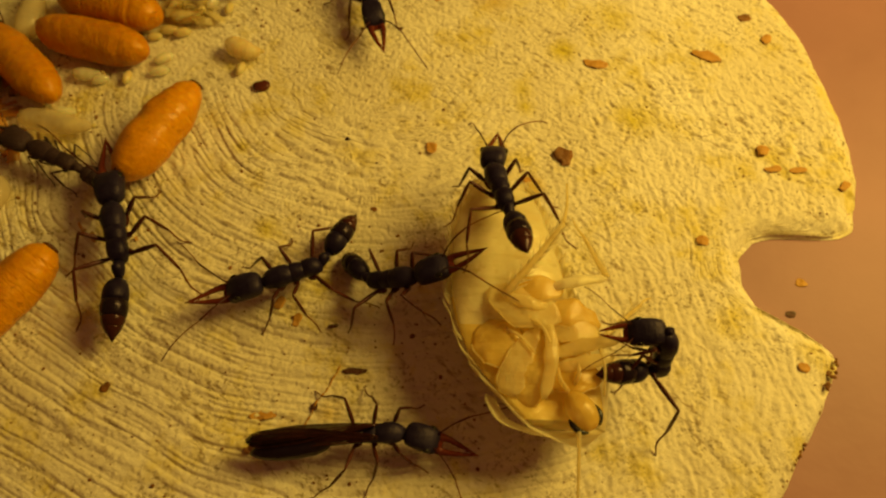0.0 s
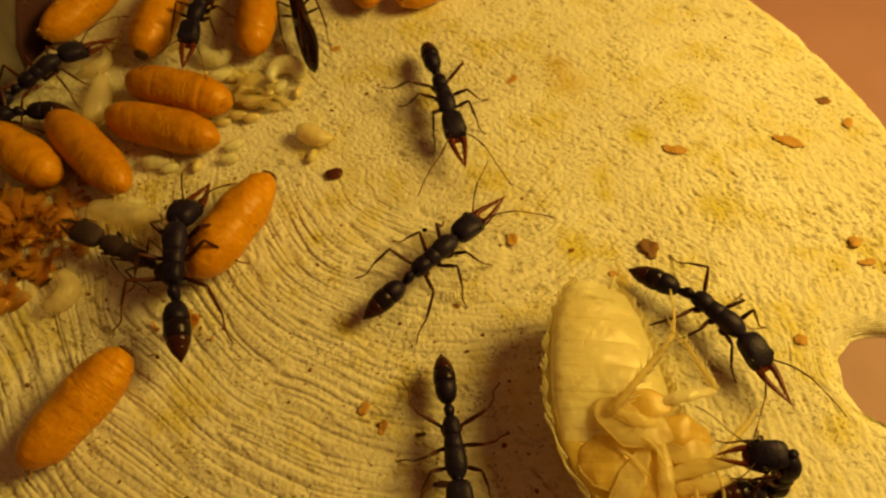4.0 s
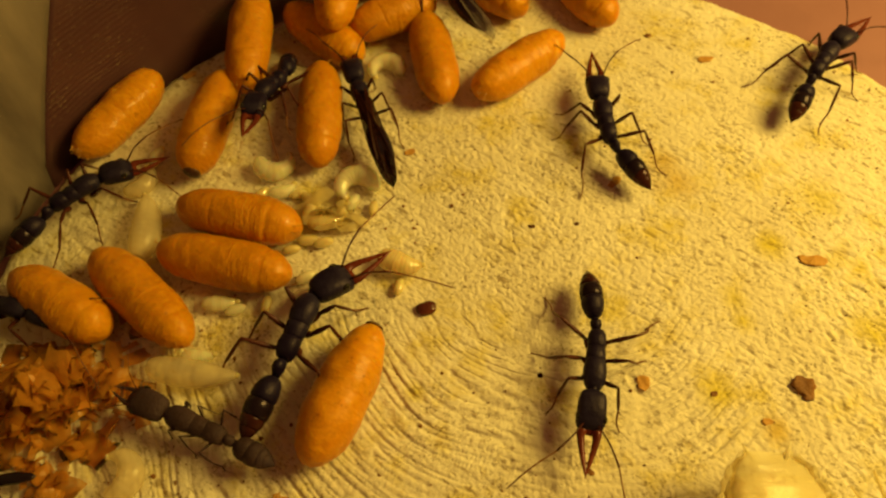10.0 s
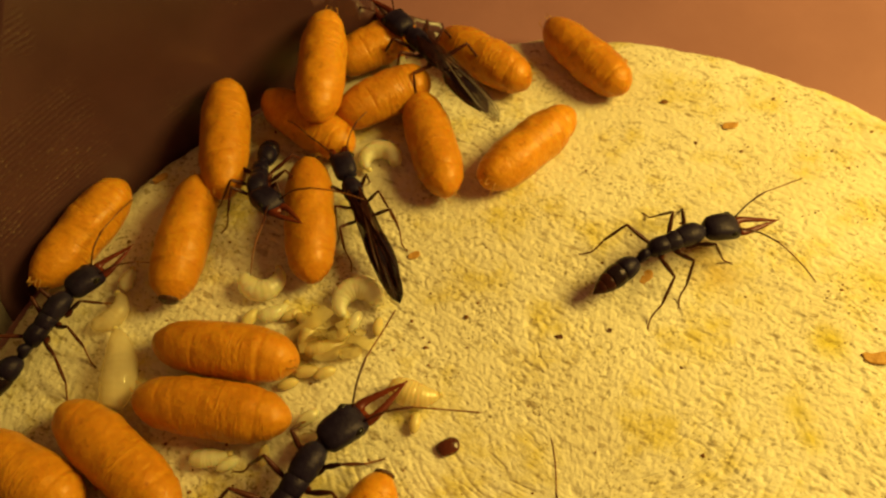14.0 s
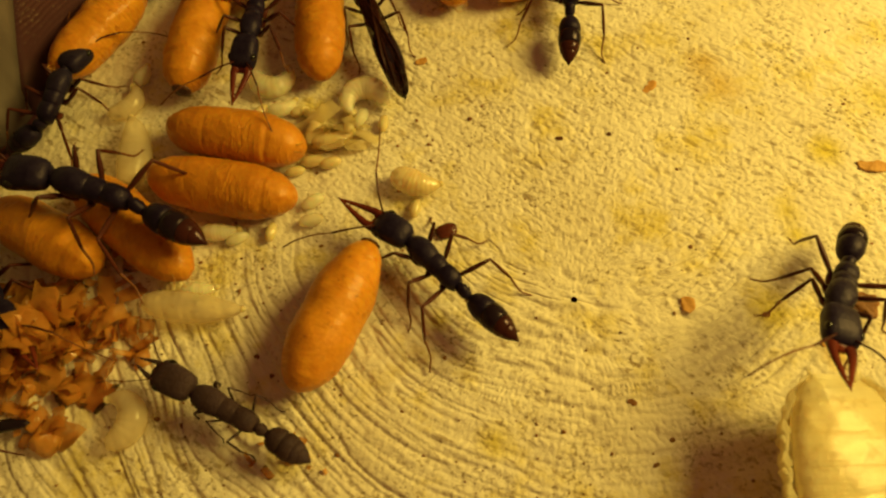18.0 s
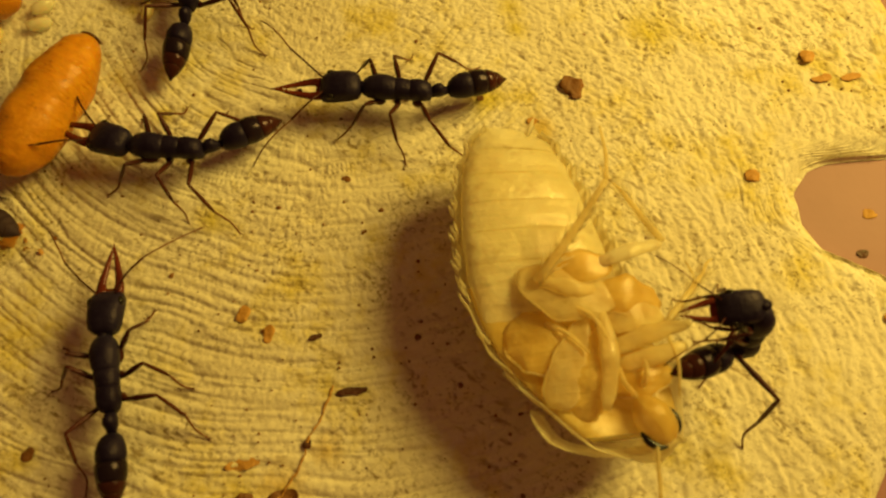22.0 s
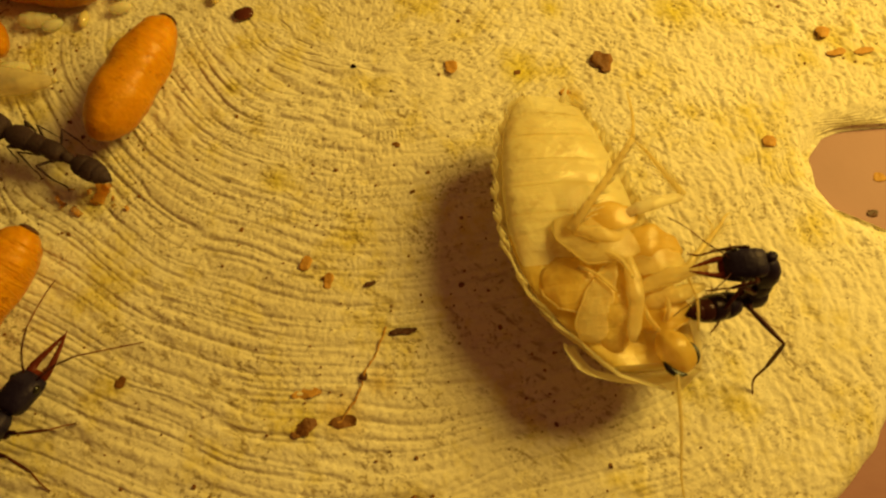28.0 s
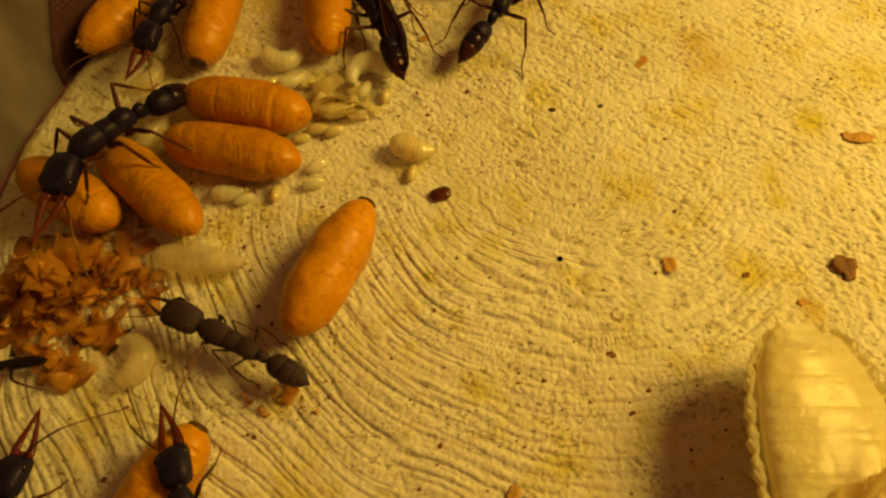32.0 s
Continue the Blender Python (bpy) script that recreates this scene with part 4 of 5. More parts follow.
@functools.lru_cache(None)
def ant_mesh(kind, dusty=False):
    """One shared mesh of each piece of an ant, drawn about its joint."""
    bm = bmesh.new()
    mat = DUSTY if dusty else BLACK
    if kind == "head":
        st = [(0.0, 0, 0.030, 0.026), (0.008, 0, 0.056, 0.040), (0.024, 0.002, 0.074, 0.054), (0.06, 0.005, 0.083, 0.064), (0.11, 0.006, 0.086, 0.065), (0.155, 0.002, 0.088, 0.060), (0.19, -0.004, 0.086, 0.050), (0.212, -0.010, 0.076, 0.036), (0.224, -0.014, 0.058, 0.022)]
        blob(bm, st, 22, 3.0)
    elif kind == "face_shield":
        mat = mat if dusty else RED
        blob(bm, [(0.200, -0.012, 0.058, 0.022), (0.226, -0.016, 0.052, 0.020), (0.243, -0.02, 0.036, 0.012), (0.250, -0.022, 0.016, 0.006)], 12, 2.4)
    elif kind == "mandible":
        mat = mat if dusty else RED
        pts = spline([(0, 0, 0), (0.05, 0.010, 0.006), (0.15, -0.006, 0.014), (0.27, -0.032, 0.030)], 14)
        tube(bm, pts, [0.028, 0.032, 0.031, 0.028, 0.025, 0.0225, 0.021, 0.019, 0.017, 0.015, 0.013, 0.010, 0.007, 0.002], 8, 0.7)
        for i in (4, 6, 8, 10):
            tube(bm, [pts[i] + Vector((0, -0.008, 0)), pts[i] + Vector((0.008, -0.026, 0))], [0.006, 0.001], 5)
    elif kind == "scape":
        mat = LEG
        tube(bm, spline([(0, 0, 0), (0.10, 0.006, 0.05), (0.22, 0, 0.06)], 7), [0.0056, 0.0054, 0.0050, 0.0050, 0.0054, 0.0060, 0.0060], 7)
    elif kind == "whip":
        mat = TARSUS
        tube(bm, spline([(0.22, 0, 0.06), (0.32, -0.025, 0.05), (0.43, -0.045, 0.02), (0.53, -0.055, -0.03)], 22), [0.0038 + 0.0010 * (i % 2) for i in range(21)] + [0.0025], 6)
    elif kind == "eye":
        mat = GLASSY
        blob(bm, oval(-0.026, 0.026, 0, 0.018, 0.022), 12)
    elif kind == "neck":
        blob(bm, [(-0.035, -0.004, 0.026, 0.026), (-0.01, 0, 0.022, 0.024), (0.02, 0.002, 0.026, 0.026)], 12)
    elif kind == "pronotum":
        blob(bm, [(-0.005, -0.004, 0.050, 0.052), (0.015, -0.002, 0.058, 0.058), (0.055, 0.002, 0.066, 0.064), (0.105, 0.002, 0.067, 0.062), (0.145, -0.004, 0.058, 0.052), (0.172, -0.010, 0.042, 0.038), (0.188, -0.014, 0.024, 0.022)], 18, 2.3)
    elif kind == "mesonotum":
        blob(bm, [(-0.085, -0.006, 0.047, 0.048), (-0.065, -0.002, 0.053, 0.053), (-0.030, 0.001, 0.057, 0.056), (0.000, 0.001, 0.058, 0.057), (0.022, -0.006, 0.052, 0.050)], 16, 2.3)
    elif kind == "propodeum":
        blob(bm, [(-0.192, -0.022, 0.022, 0.028), (-0.182, -0.012, 0.040, 0.044), (-0.155, -0.001, 0.052, 0.054), (-0.115, 0.002, 0.055, 0.057), (-0.080, 0.000, 0.053, 0.053), (-0.060, -0.008, 0.046, 0.046)], 16, 2.6)
    elif kind == "waist":
        blob(bm, [(0.02, -0.02, 0.013, 0.014), (0.0, -0.016, 0.018, 0.020), (-0.02, 0.002, 0.026, 0.036), (-0.045, 0.010, 0.033, 0.046), (-0.07, 0.006, 0.033, 0.044), (-0.09, -0.008, 0.024, 0.028), (-0.115, -0.016, 0.017, 0.018)], 14)
    elif kind == "gaster_front":
        blob(bm, [(0.0, -0.012, 0.022, 0.022), (-0.012, -0.008, 0.042, 0.042), (-0.035, -0.002, 0.058, 0.060), (-0.07, 0.002, 0.068, 0.070), (-0.10, 0.0, 0.069, 0.072), (-0.114, 0, 0.063, 0.066)], 20)
    elif kind == "gaster_middle":
        mat = mat if dusty else SATIN
        blob(bm, [(-0.110, 0, 0.060, 0.062), (-0.119, 0, 0.070, 0.072), (-0.15, -0.001, 0.072, 0.073), (-0.18, -0.004, 0.068, 0.068), (-0.192, -0.005, 0.062, 0.062)], 20)
    elif kind == "gaster_band":
        mat = mat if dusty else TIP
        blob(bm, [(-0.189, -0.005, 0.060, 0.060), (-0.198, -0.006, 0.064, 0.064), (-0.215, -0.008, 0.060, 0.059), (-0.232, -0.010, 0.052, 0.051), (-0.238, -0.011, 0.048, 0.047)], 18)
    elif kind == "gaster_tip":
        mat = mat if dusty else TIP
        blob(bm, [(-0.234, -0.010, 0.046, 0.045), (-0.243, -0.012, 0.047, 0.046), (-0.262, -0.016, 0.036, 0.035), (-0.282, -0.022, 0.018, 0.018), (-0.302, -0.027, 0.004, 0.004)], 16)
    elif kind == "long_gaster":
        mat = SATIN
        blob(bm, [(0.0, -0.01, 0.024, 0.024), (-0.03, 0, 0.060, 0.056), (-0.10, 0.004, 0.085, 0.078), (-0.22, 0.004, 0.090, 0.078), (-0.34, 0, 0.082, 0.068), (-0.44, -0.008, 0.058, 0.046), (-0.50, -0.016, 0.028, 0.022), (-0.53, -0.022, 0.006, 0.006)], 18)
    elif kind in ("wing", "clear_wing"):
        mat = SMOKED if kind == "wing" else WING
        rows = [[bm.verts.new(wing_place(i / 18, k / 8)) for k in range(9)] for i in range(19)]
        for a, b in zip(rows, rows[1:]):
            for k in range(8):
                bm.faces.new((a[k], a[k + 1], b[k + 1], b[k]))
        bmesh.ops.solidify(bm, geom=bm.faces[:], thickness=0.004)
    elif kind.startswith("vein"):
        mat = TIP
        v0, v1, end = VEINS[int(kind[-1])]
        tube(bm, [Vector(wing_place(end * q / 14, v0 + (v1 - v0) * q / 14)) + Vector((0, 0, 0.004)) for q in range(15)], [0.0042 * (1 - 0.045 * q) for q in range(15)], 5)
    elif kind.startswith("femur") or kind.startswith("tibia") or kind.startswith("tarsus"):
        reach, bow = LEGS[int(kind[-1])][3:5]
        knee, ankle, toe = Vector((0.42 * reach, bow, 0.09)), Vector((0.70 * reach, 0.62 * bow, -0.06)), Vector((reach, 0, -0.158))
        if kind.startswith("femur"):
            mat = mat if dusty else LEG
            tube(bm, [(-0.03, 0, -0.03), (-0.012, 0, -0.018), (0.012, 0, -0.004), (0.026, 0, 0.006)] + [Vector((0.026, 0, 0.006)).lerp(knee, u) for u in (0.15, 0.4, 0.7, 0.92, 1.0)], [0.018, 0.023, 0.018, 0.011, 0.0125, 0.0150, 0.0125, 0.0095, 0.007], 8)
        elif kind.startswith("tibia"):
            mat = mat if dusty else LEG
            tube(bm, [knee.lerp(ankle, u) for u in (-0.03, 0.06, 0.3, 0.6, 0.9, 1.0)], [0.005, 0.0078, 0.0098, 0.0102, 0.0085, 0.0055], 7)
            tube(bm, [ankle, ankle + Vector((0.02, 0.012, -0.03))], [0.004, 0.001], 5)
        else:
            mat = mat if dusty else TARSUS
            tube(bm, spline([tuple(ankle), tuple((ankle + toe) / 2 + Vector((-0.004, -0.2 * bow, -0.022))), tuple(toe)], 11), [0.0060 - 0.0002 * i + 0.0010 * (i % 2) for i in range(10)] + [0.004], 6)
            for s in (-1, 1):
                tube(bm, [toe, toe + Vector((0.018, 0.010 * s, -0.004))], [0.004, 0.001], 5)
    bmesh.ops.recalc_face_normals(bm, faces=bm.faces)
    for v in bm.verts:
        v.co *= CM
    me = bpy.data.meshes.new(kind.rstrip("012"))
    bm.to_mesh(me)
    bm.free()
    me.materials.append(mat)
    me.polygons.foreach_set("use_smooth", [True] * len(me.polygons))
    return me


HIP = 0.16
NECK, WAIST = (0.185, 0, 0.215), (-0.175, 0, 0.19)


class Ant:
    """A worker or a winged ant: an Empty on the ground under the middle of its thorax, heading along x."""

    def __init__(self, label, size=1.0, winged="", dusty=False, name="ant"):
        self.ob = thing(name, at(0, 0, 0), label, "ant", "ants of the colony")
        self.ob.scale = (size,) * 3
        mesh = functools.partial(ant_mesh, dusty=dusty)
        body = lambda kind, m=None, parent=None: part(kind.rstrip("012"), mesh(kind), None, parent or self.ob, "", m)
        body("pronotum", at(0, 0, 0.215))
        body("mesonotum", at(0, 0, 0.21))
        body("propodeum", at(0, 0, 0.208))
        body("neck", at(*NECK))
        self.head = body("head", at(*NECK))
        self.head.scale = (1.0, 0.94, 0.96)
        body("face_shield", None, self.head)
        self.feelers = []
        for s in (1, -1):
            jaw = body("mandible", at(0.215, 0.038 * s, -0.012, 0, 0, -2 * s), self.head)
            body("eye", at(0.160, 0.076 * s, 0.026, 0, 0, 0), self.head)
            feeler = body("scape", at(0.20, 0.045 * s, 0.03, 0, 0, 38 * s), self.head)
            tip = body("whip", at(0.20, 0.045 * s, 0.03, 0, 0, 38 * s), self.head)
            if s < 0:
                jaw.scale = (1, -1, 1)
            feeler.scale = tip.scale = (1.05, 1.05, 1.05)
            self.feelers.append((feeler, tip, s))
        self.gaster = body("waist", at(*WAIST))
        if winged:
            body("long_gaster", at(-0.105, 0, 0), self.gaster)
            for s in (1, -1):
                wing = body("clear_wing" if winged == "clear" else "wing", at(0.02, 0.028 * s, 0.285, 0, 0, 3.2 * s))
                if s < 0:
                    wing.scale = (1, -1, 1)
                wing.name = "wing"
                for n in range(len(VEINS)):
                    part("vein", mesh("vein%d" % n), None, wing)
        else:
            for kind in ("gaster_front", "gaster_middle", "gaster_band", "gaster_tip"):
                body(kind, at(-0.105, 0, 0), self.gaster).scale = (1.14, 1.0, 1.0)
        self.legs = []
        for s in (1, -1):
            for i, (x, y, turn, reach, bow) in enumerate(LEGS):
                leg = body(f"femur{i}", at(x, y * s, HIP, 0, 0, turn * s))
                leg.name = "leg"
                leg.scale = (1, s, 1)
                body(f"tibia{i}", None, leg)
                body(f"tarsus{i}", None, leg)
                self.legs.append((leg, x, y * s, turn * s, s, i))

    def reach(self, k, root, target, flip=1):
        """Sets leg k down on a target, in centimetres; flip turns its knee to the other side."""
        leg, x, y, turn, s, i = self.legs[k]
        hip = root @ Vector((x * CM, y * CM, HIP * CM))
        foot, way = Vector((LEGS[i][3], 0, -0.158)) * CM, Vector(target) * CM - hip
        side = Vector((0, 0, 1)).cross(way).normalized()
        ahead = side.cross(Vector((0, 0, 1)))
        level = Matrix((ahead, side, Vector((0, 0, 1)))).transposed().to_4x4()
        dip = math.atan2(foot.z, foot.x) - math.atan2(way.z, way.dot(ahead))
        size = way.length / foot.length
        leg.matrix_basis = root.inverted() @ Matrix.Translation(hip) @ level @ Matrix.Rotation(dip, 4, "Y") @ Matrix.Diagonal((size, s * flip, size, 1))

    def stand(self, x, y, turn, head=0, gaster=0, lift=0.0, dip=0, droop=0):
        self.ob.matrix_basis = at(x, y, lift, 0, 0, turn) @ Matrix.Diagonal((*self.ob.scale, 1))
        self.head.matrix_basis = at(*NECK, 0, dip, head) @ Matrix.Diagonal((*self.head.scale, 1))
        self.gaster.matrix_basis = at(*WAIST, 0, droop, gaster)
        return self


TRACKS = {  # seconds, x, y, heading, turn of the head, turn of the gaster, height of the footing, nose up; where it differs, bow of the head, lift of the gaster
    "A": [
        (0, -2.18, 2.17, 109, -1, -15, 0, 0), (1, -2.25, 2.41, 111, 17, -13, 0, 0), (2, -2.4, 2.45, 129, 4, -13, 0.05, 0),
        (5, -2.36, 2.9, 84, -14, 17, 0.12, 10, 50, 10), (6, -2.36, 3.02, 91, 0, -11, 0.06, 6, 46, -30), (7, -2.39, 3.11, 102, 27, -23, 0.08, 17, 51, -27),
        (8, -2.4, 3.15, 97, 9, -23, 0.07, 4, 43, -19), (9, -2.32, 3.23, 74, -8, 16, 0.05, -5, 25, 8), (10, -2.23, 3.38, 70, -37, -4, 0, 0),
        (11, -2.11, 3.46, 38, -4, 12, 0, 0), (12, -2.08, 3.5, 37, -19, 21, 0, -5, 20, -14), (13, -2.04, 3.46, 37, -37, 10, 0, -10, 23, -4),
        (14, -2.26, 3.42, 55, -22, -1, 0, 0), (15, -2.42, 3.41, 86, -19, -4, 0, -5, 22, -4), (15.5, -2.47, 3.42, 80, -16, 5, 0, 0),
        (17.5, -3.22, 3.73, 161, 1, -12, 0.1, 0), (18, -3.43, 3.75, 161, 12, -12, 0.24, 10, 7, 10), (20, -3.75, 4.15, 170, 0, 0, 0.2, 0),
        (30, -2.7, 4.19, 225, 4, 2, 0.2, 0), (31, -3.19, 4.09, 192, 8, 40, 0.2, -5, 11, -20), (31.5, -3.45, 3.97, 200, 11, 13, 0.22, 0),
        (32, -3.49, 3.83, 230, 30, 7, 0.21, 7, 10, -19),
    ],
    "C": [
        (0, -0.99, 1.9, -159, -5, 43, 0, 0), (1, -1.11, 1.81, -195, -16, 58, 0, 0), (2, -1.21, 2.01, -235, -34, 55, 0, 6, 5, -30),
        (2.5, -1.24, 2.25, -255, 4, 13, 0, 0), (4.5, -0.28, 2.89, -336, -3, -1, 0, 0), (5, 0.08, 2.96, -350, -18, 10, 0, 0),
        (5.5, 0.22, 3, -335, -5, -2, 0, 0), (6, 0.52, 3.18, -309, 5, -10, 0, 0), (6.5, 0.67, 3.73, -258, -2, 8, 0, 0),
        (7, 0.55, 4.37, -234, 7, 24, 0, 2, 8, -15), (8, -0.02, 4.92, -228, -10, 8, 0, 0), (9, -0.08, 4.92, -241, -6, 18, 0, 0),
        (10, -0.13, 4.95, -266, -5, 27, 0, 0), (11, -0.18, 4.72, -289, -39, 18, 0, 0), (12, -0.11, 4.7, -323, -24, 24, 0, 8, 21, 5),
        (13, 0.08, 4.72, -335, -22, 17, 0, 3, 13, 0), (14, 0.1, 4.67, -344, -12, 14, 0, 0), (15, -0.2, 4.69, -312, 2, 6, 0, 2, 17, 0),
        (15.5, -0.53, 4.69, -279, -3, -1, 0, 0), (17.5, -0.53, 5.19, -275, -3, 1, 0, 0), (18, -0.53, 5.29, -277, 0, 0, 0, 0),
        (19, -0.75, 4.6, -215, 0, 5, 0, 0), (20, -0.72, 3.82, -156, 6, 12, 0, 0), (20.5, -0.83, 3.37, -115, 4, 7, 0, 0),
        (21, -1.16, 2.85, -122, 2, 10, 0, 20, 6, 0), (21.5, -1.33, 2.46, -130, 9, 8, 0, 0), (22, -1.44, 2.68, -189, -15, 32, 0, 0),
        (22.5, -1.66, 3.04, -227, -10, 6, 0, 0), (23, -1.77, 3.52, -255, -13, -2, 0, 0), (24, -1.47, 3.68, -286, -5, -17, 0, 0),
        (26, -1.4, 4.6, -280, 0, 0, 0, 0), (30, -1.17, 4.62, -273, -1, 6, 0, 0), (31, -1.09, 4.78, -291, -8, 1, 0, 0),
        (32, -0.95, 5.04, -298, -1, -9, 0, 0),
    ],
    "D": [
        (0, -0.22, 1.8, -9, 19, -36, 0.16, 32), (1, -0.2, 1.84, 20, -23, -62, 0.18, 32), (2, -0.3, 1.84, -57, -12, -12, 0, 11, -1, -12),
        (2.5, -0.38, 1.9, -83, -2, -3, 0, 0), (4.5, -0.56, 1.23, -82, -1, 1, 0, 0), (9, -1.2, -0.9, -82, 0, 0, 0, 0),
        (14, -1.6, -0.9, -140, 0, 0, 0, 0), (17.5, -1.3, 0.9, -200, 0, 0, 0, 0), (19, -1.54, 1.41, -204, -8, 2, 0, 0),
        (19.5, -1.86, 1.64, -207, 7, -10, 0, 0), (20, -2, 1.69, -188, 1, -11, 0, 0), (21, -1.85, 1.66, -209, -5, -10, 0, 0),
        (21.5, -1.74, 1.61, -244, -6, -1, 0, 0), (22, -1.69, 1.5, -263, -9, -6, 0, 0), (22.5, -1.57, 1.56, -298, 10, 0, 0, 0),
        (23, -1.49, 1.47, -312, -5, -2, 0, 0), (23.5, -1.4, 1.45, -344, 12, 0, 0, 0), (24, -1.27, 1.36, -354, -5, -5, 0, 0),
        (24.5, -1.04, 1.29, -373, 0, -4, 0, 0), (26.5, -0.19, 0.56, -408, -2, -2, 0, 0), (28.5, 0.3, -0.6, -400, 0, 0, 0, 0),
    ],
    "E": [
        (0, 0.34, 2.25, 103, -19, -1, 0.45, -18, 15, 12), (1, 0.39, 2.42, 48, -34, 33, 0.4, -16, 37, 6), (2, 0.5, 2.45, 27, -9, 18, 0.29, -30, 4, 2),
        (2.5, 0.87, 2.6, -25, -2, 0, 0, 0), (4.5, 1.2, 2.33, -47, -20, 20, 0, 0), (5, 1.26, 2.35, -17, -3, -2, 0, 0),
        (5.5, 1.4, 2.44, 22, 9, -4, 0, 0), (6, 1.53, 2.55, 47, 8, -12, 0, 0), (6.5, 1.46, 2.98, 84, 2, 1, 0, 0),
        (7, 1.53, 3.46, 83, -3, 2, 0, 2, 2, 8), (8, 1.35, 4.66, 96, 2, 6, 0, 0), (9, 1.4, 5.38, 74, -4, 3, 0, 0),
        (10, 1.6, 5.46, 51, -13, 7, 0, 0), (11, 1.66, 5.15, 6, 3, -14, 0, 0), (12.5, 2.45, 5, -20, 0, 0, 0, 0),
        (15, 2.45, 4.1, -75, 0, 0, 0, 0), (16.5, 1.35, 3.4, -140, 0, 0, 0, 0), (17.5, 0.37, 2.88, -111, 11, -5, 0.15, 24),
        (18, 0.43, 2.83, -127, 16, 3, 0.28, 26, 4, 5), (19, 0.35, 2.62, -111, -3, -4, 0.28, 28, -6, -2), (19.5, 0.22, 2.55, -116, 2, -6, 0.28, 26, -2, -8),
        (20, 0.06, 2.45, -120, 6, -8, 0.29, 23, 1, -13), (20.5, 0.08, 2.46, -105, 8, -5, 0.28, 26, 4, -8), (21, 0.14, 2.48, -95, 10, -3, 0.28, 30, 8, -3),
        (21.5, -0.03, 2.87, -163, 1, 9, 0, 0), (22, -0.19, 2.92, -190, 4, 21, 0, 0), (22.5, -0.42, 3.02, -200, 1, 13, 0, 0),
        (23, -0.1, 3.2, -268, 0, 10, 0, 0), (24, 0.46, 4, -281, 1, 4, 0, 0), (26, 1.3, 4.6, -330, 0, 0, 0, 0),
        (28.5, 1.73, 3.57, -384, -9, -5, 0, 0), (29, 1.75, 3.32, -383, -15, -16, 0, -7, 2, -4), (29.5, 1.85, 3.21, -372, -7, -10, 0, 0),
        (30, 1.96, 3.11, -360, 4, 3, 0, -3, 6, 5), (31, 2.5, 2.9, -368, 0, 0, 0, 0),
    ],
    "F": [
        (0, -0.68, 4.44, -77, 3, -9, 0, 0), (1, -0.68, 4.33, -73, 7, -5, 0, 0), (2, -0.58, 4.12, -66, 9, -12, 0, 3, -1, -2),
        (2.5, -0.48, 4.04, -61, -4, -4, 0, 0), (4.5, -0.66, 4.22, -77, -1, -1, 0, 0), (5, -0.59, 4.08, -66, -8, -10, 0, 0),
        (6, -0.41, 3.75, -52, 0, -17, 0, 0), (6.5, -0.21, 3.59, -37, -3, -9, 0, 0), (7, -0.19, 3.54, -31, 15, -25, 0, -3, 21, -14),
        (8, -0.32, 3.39, -69, -2, -6, 0, 0), (9, -0.36, 3.14, -89, -2, 7, 0, 0), (10, -0.44, 3.11, -101, -1, 10, 0, 0),
        (11, -0.5, 2.9, -100, -1, 3, 0, 0), (12, -0.55, 2.72, -97, 4, -2, 0, 1, 6, -7), (13, -0.54, 2.83, -100, 3, -5, 0, 0),
        (13.5, -0.58, 2.75, -150, 0, 0, 0, 0), (14, -0.59, 2.73, -203, -17, 14, 0, 0), (15, -1.18, 2.88, -184, -12, 19, 0, 7, 28, -5),
        (15.5, -1.31, 2.91, -186, -3, 16, 0, 0), (17.5, -1.53, 3.24, -226, -9, 8, 0, 0), (18, -1.53, 3.29, -229, 13, 0, 0, 0, 2, 8),
        (18.5, -1.62, 3.35, -227, -4, 7, 0, 0), (19, -1.5, 3.22, -243, 4, 11, 0, 0), (19.5, -1.4, 3.18, -257, 1, 3, 0, 0),
        (20, -1.44, 3.14, -269, -15, 11, 0, 0), (20.5, -1.5, 3.22, -267, -5, 0, 0, 0), (21, -1.52, 3.3, -269, -15, 8, 0, 6, 9, 10),
        (21.5, -1.5, 3.58, -274, 0, -11, 0, 0), (22, -1.31, 3.78, -279, 1, -5, 0, 0), (23, -1.33, 4.3, -276, 1, -1, 0, 0),
        (24.5, -1.9, 5, -250, 0, 0, 0, 0),
    ],
    "J": [
        (24, -2.9, -0.8, 60, 0, 0, 0, 0), (28, -2.72, 0.90, 54, 3, -15, 0, 0), (29, -2.65, 1.34, 79, -22, -43, 0, 0),
        (29.5, -2.65, 1.51, 74, 7, -15, 0, 0), (30, -2.65, 1.49, 85, 1, -32, 0, 0), (31, -2.62, 1.5, 88, 6, -24, 0, 0),
        (32, -2.69, 1.65, 102, 12, -22, 0.1, 7, 16, -4),
    ],
    "L": [
        (0, -0.39, 0.89, 4, -20, 6, 0, 0), (1, -0.52, 0.66, -36, 5, 4, 0, 0), (2, -0.42, 0.65, -33, -2, -3, 0, 0),
        (3, -0.5, 0.2, -50, 0, 0, 0, 0), (5, -0.3, -1.2, -60, 0, 0, 0, 0),
    ],
    "N": [
        (5, -2.63, 4.99, -100, 11, 0, 0.14, 0), (7, -2.6, 5.01, -102, 1, 10, 0.14, 5, 11, -13), (11, -2.57, 5.29, -112, 20, 19, 0.14, 22),
        (12, -2.53, 5.34, -103, 25, 7, 0.14, 22), (13, -2.53, 5.34, -92, 51, 15, 0.15, 21, 23, -16), (14, -2.52, 5.29, -87, 39, -6, 0.14, 22),
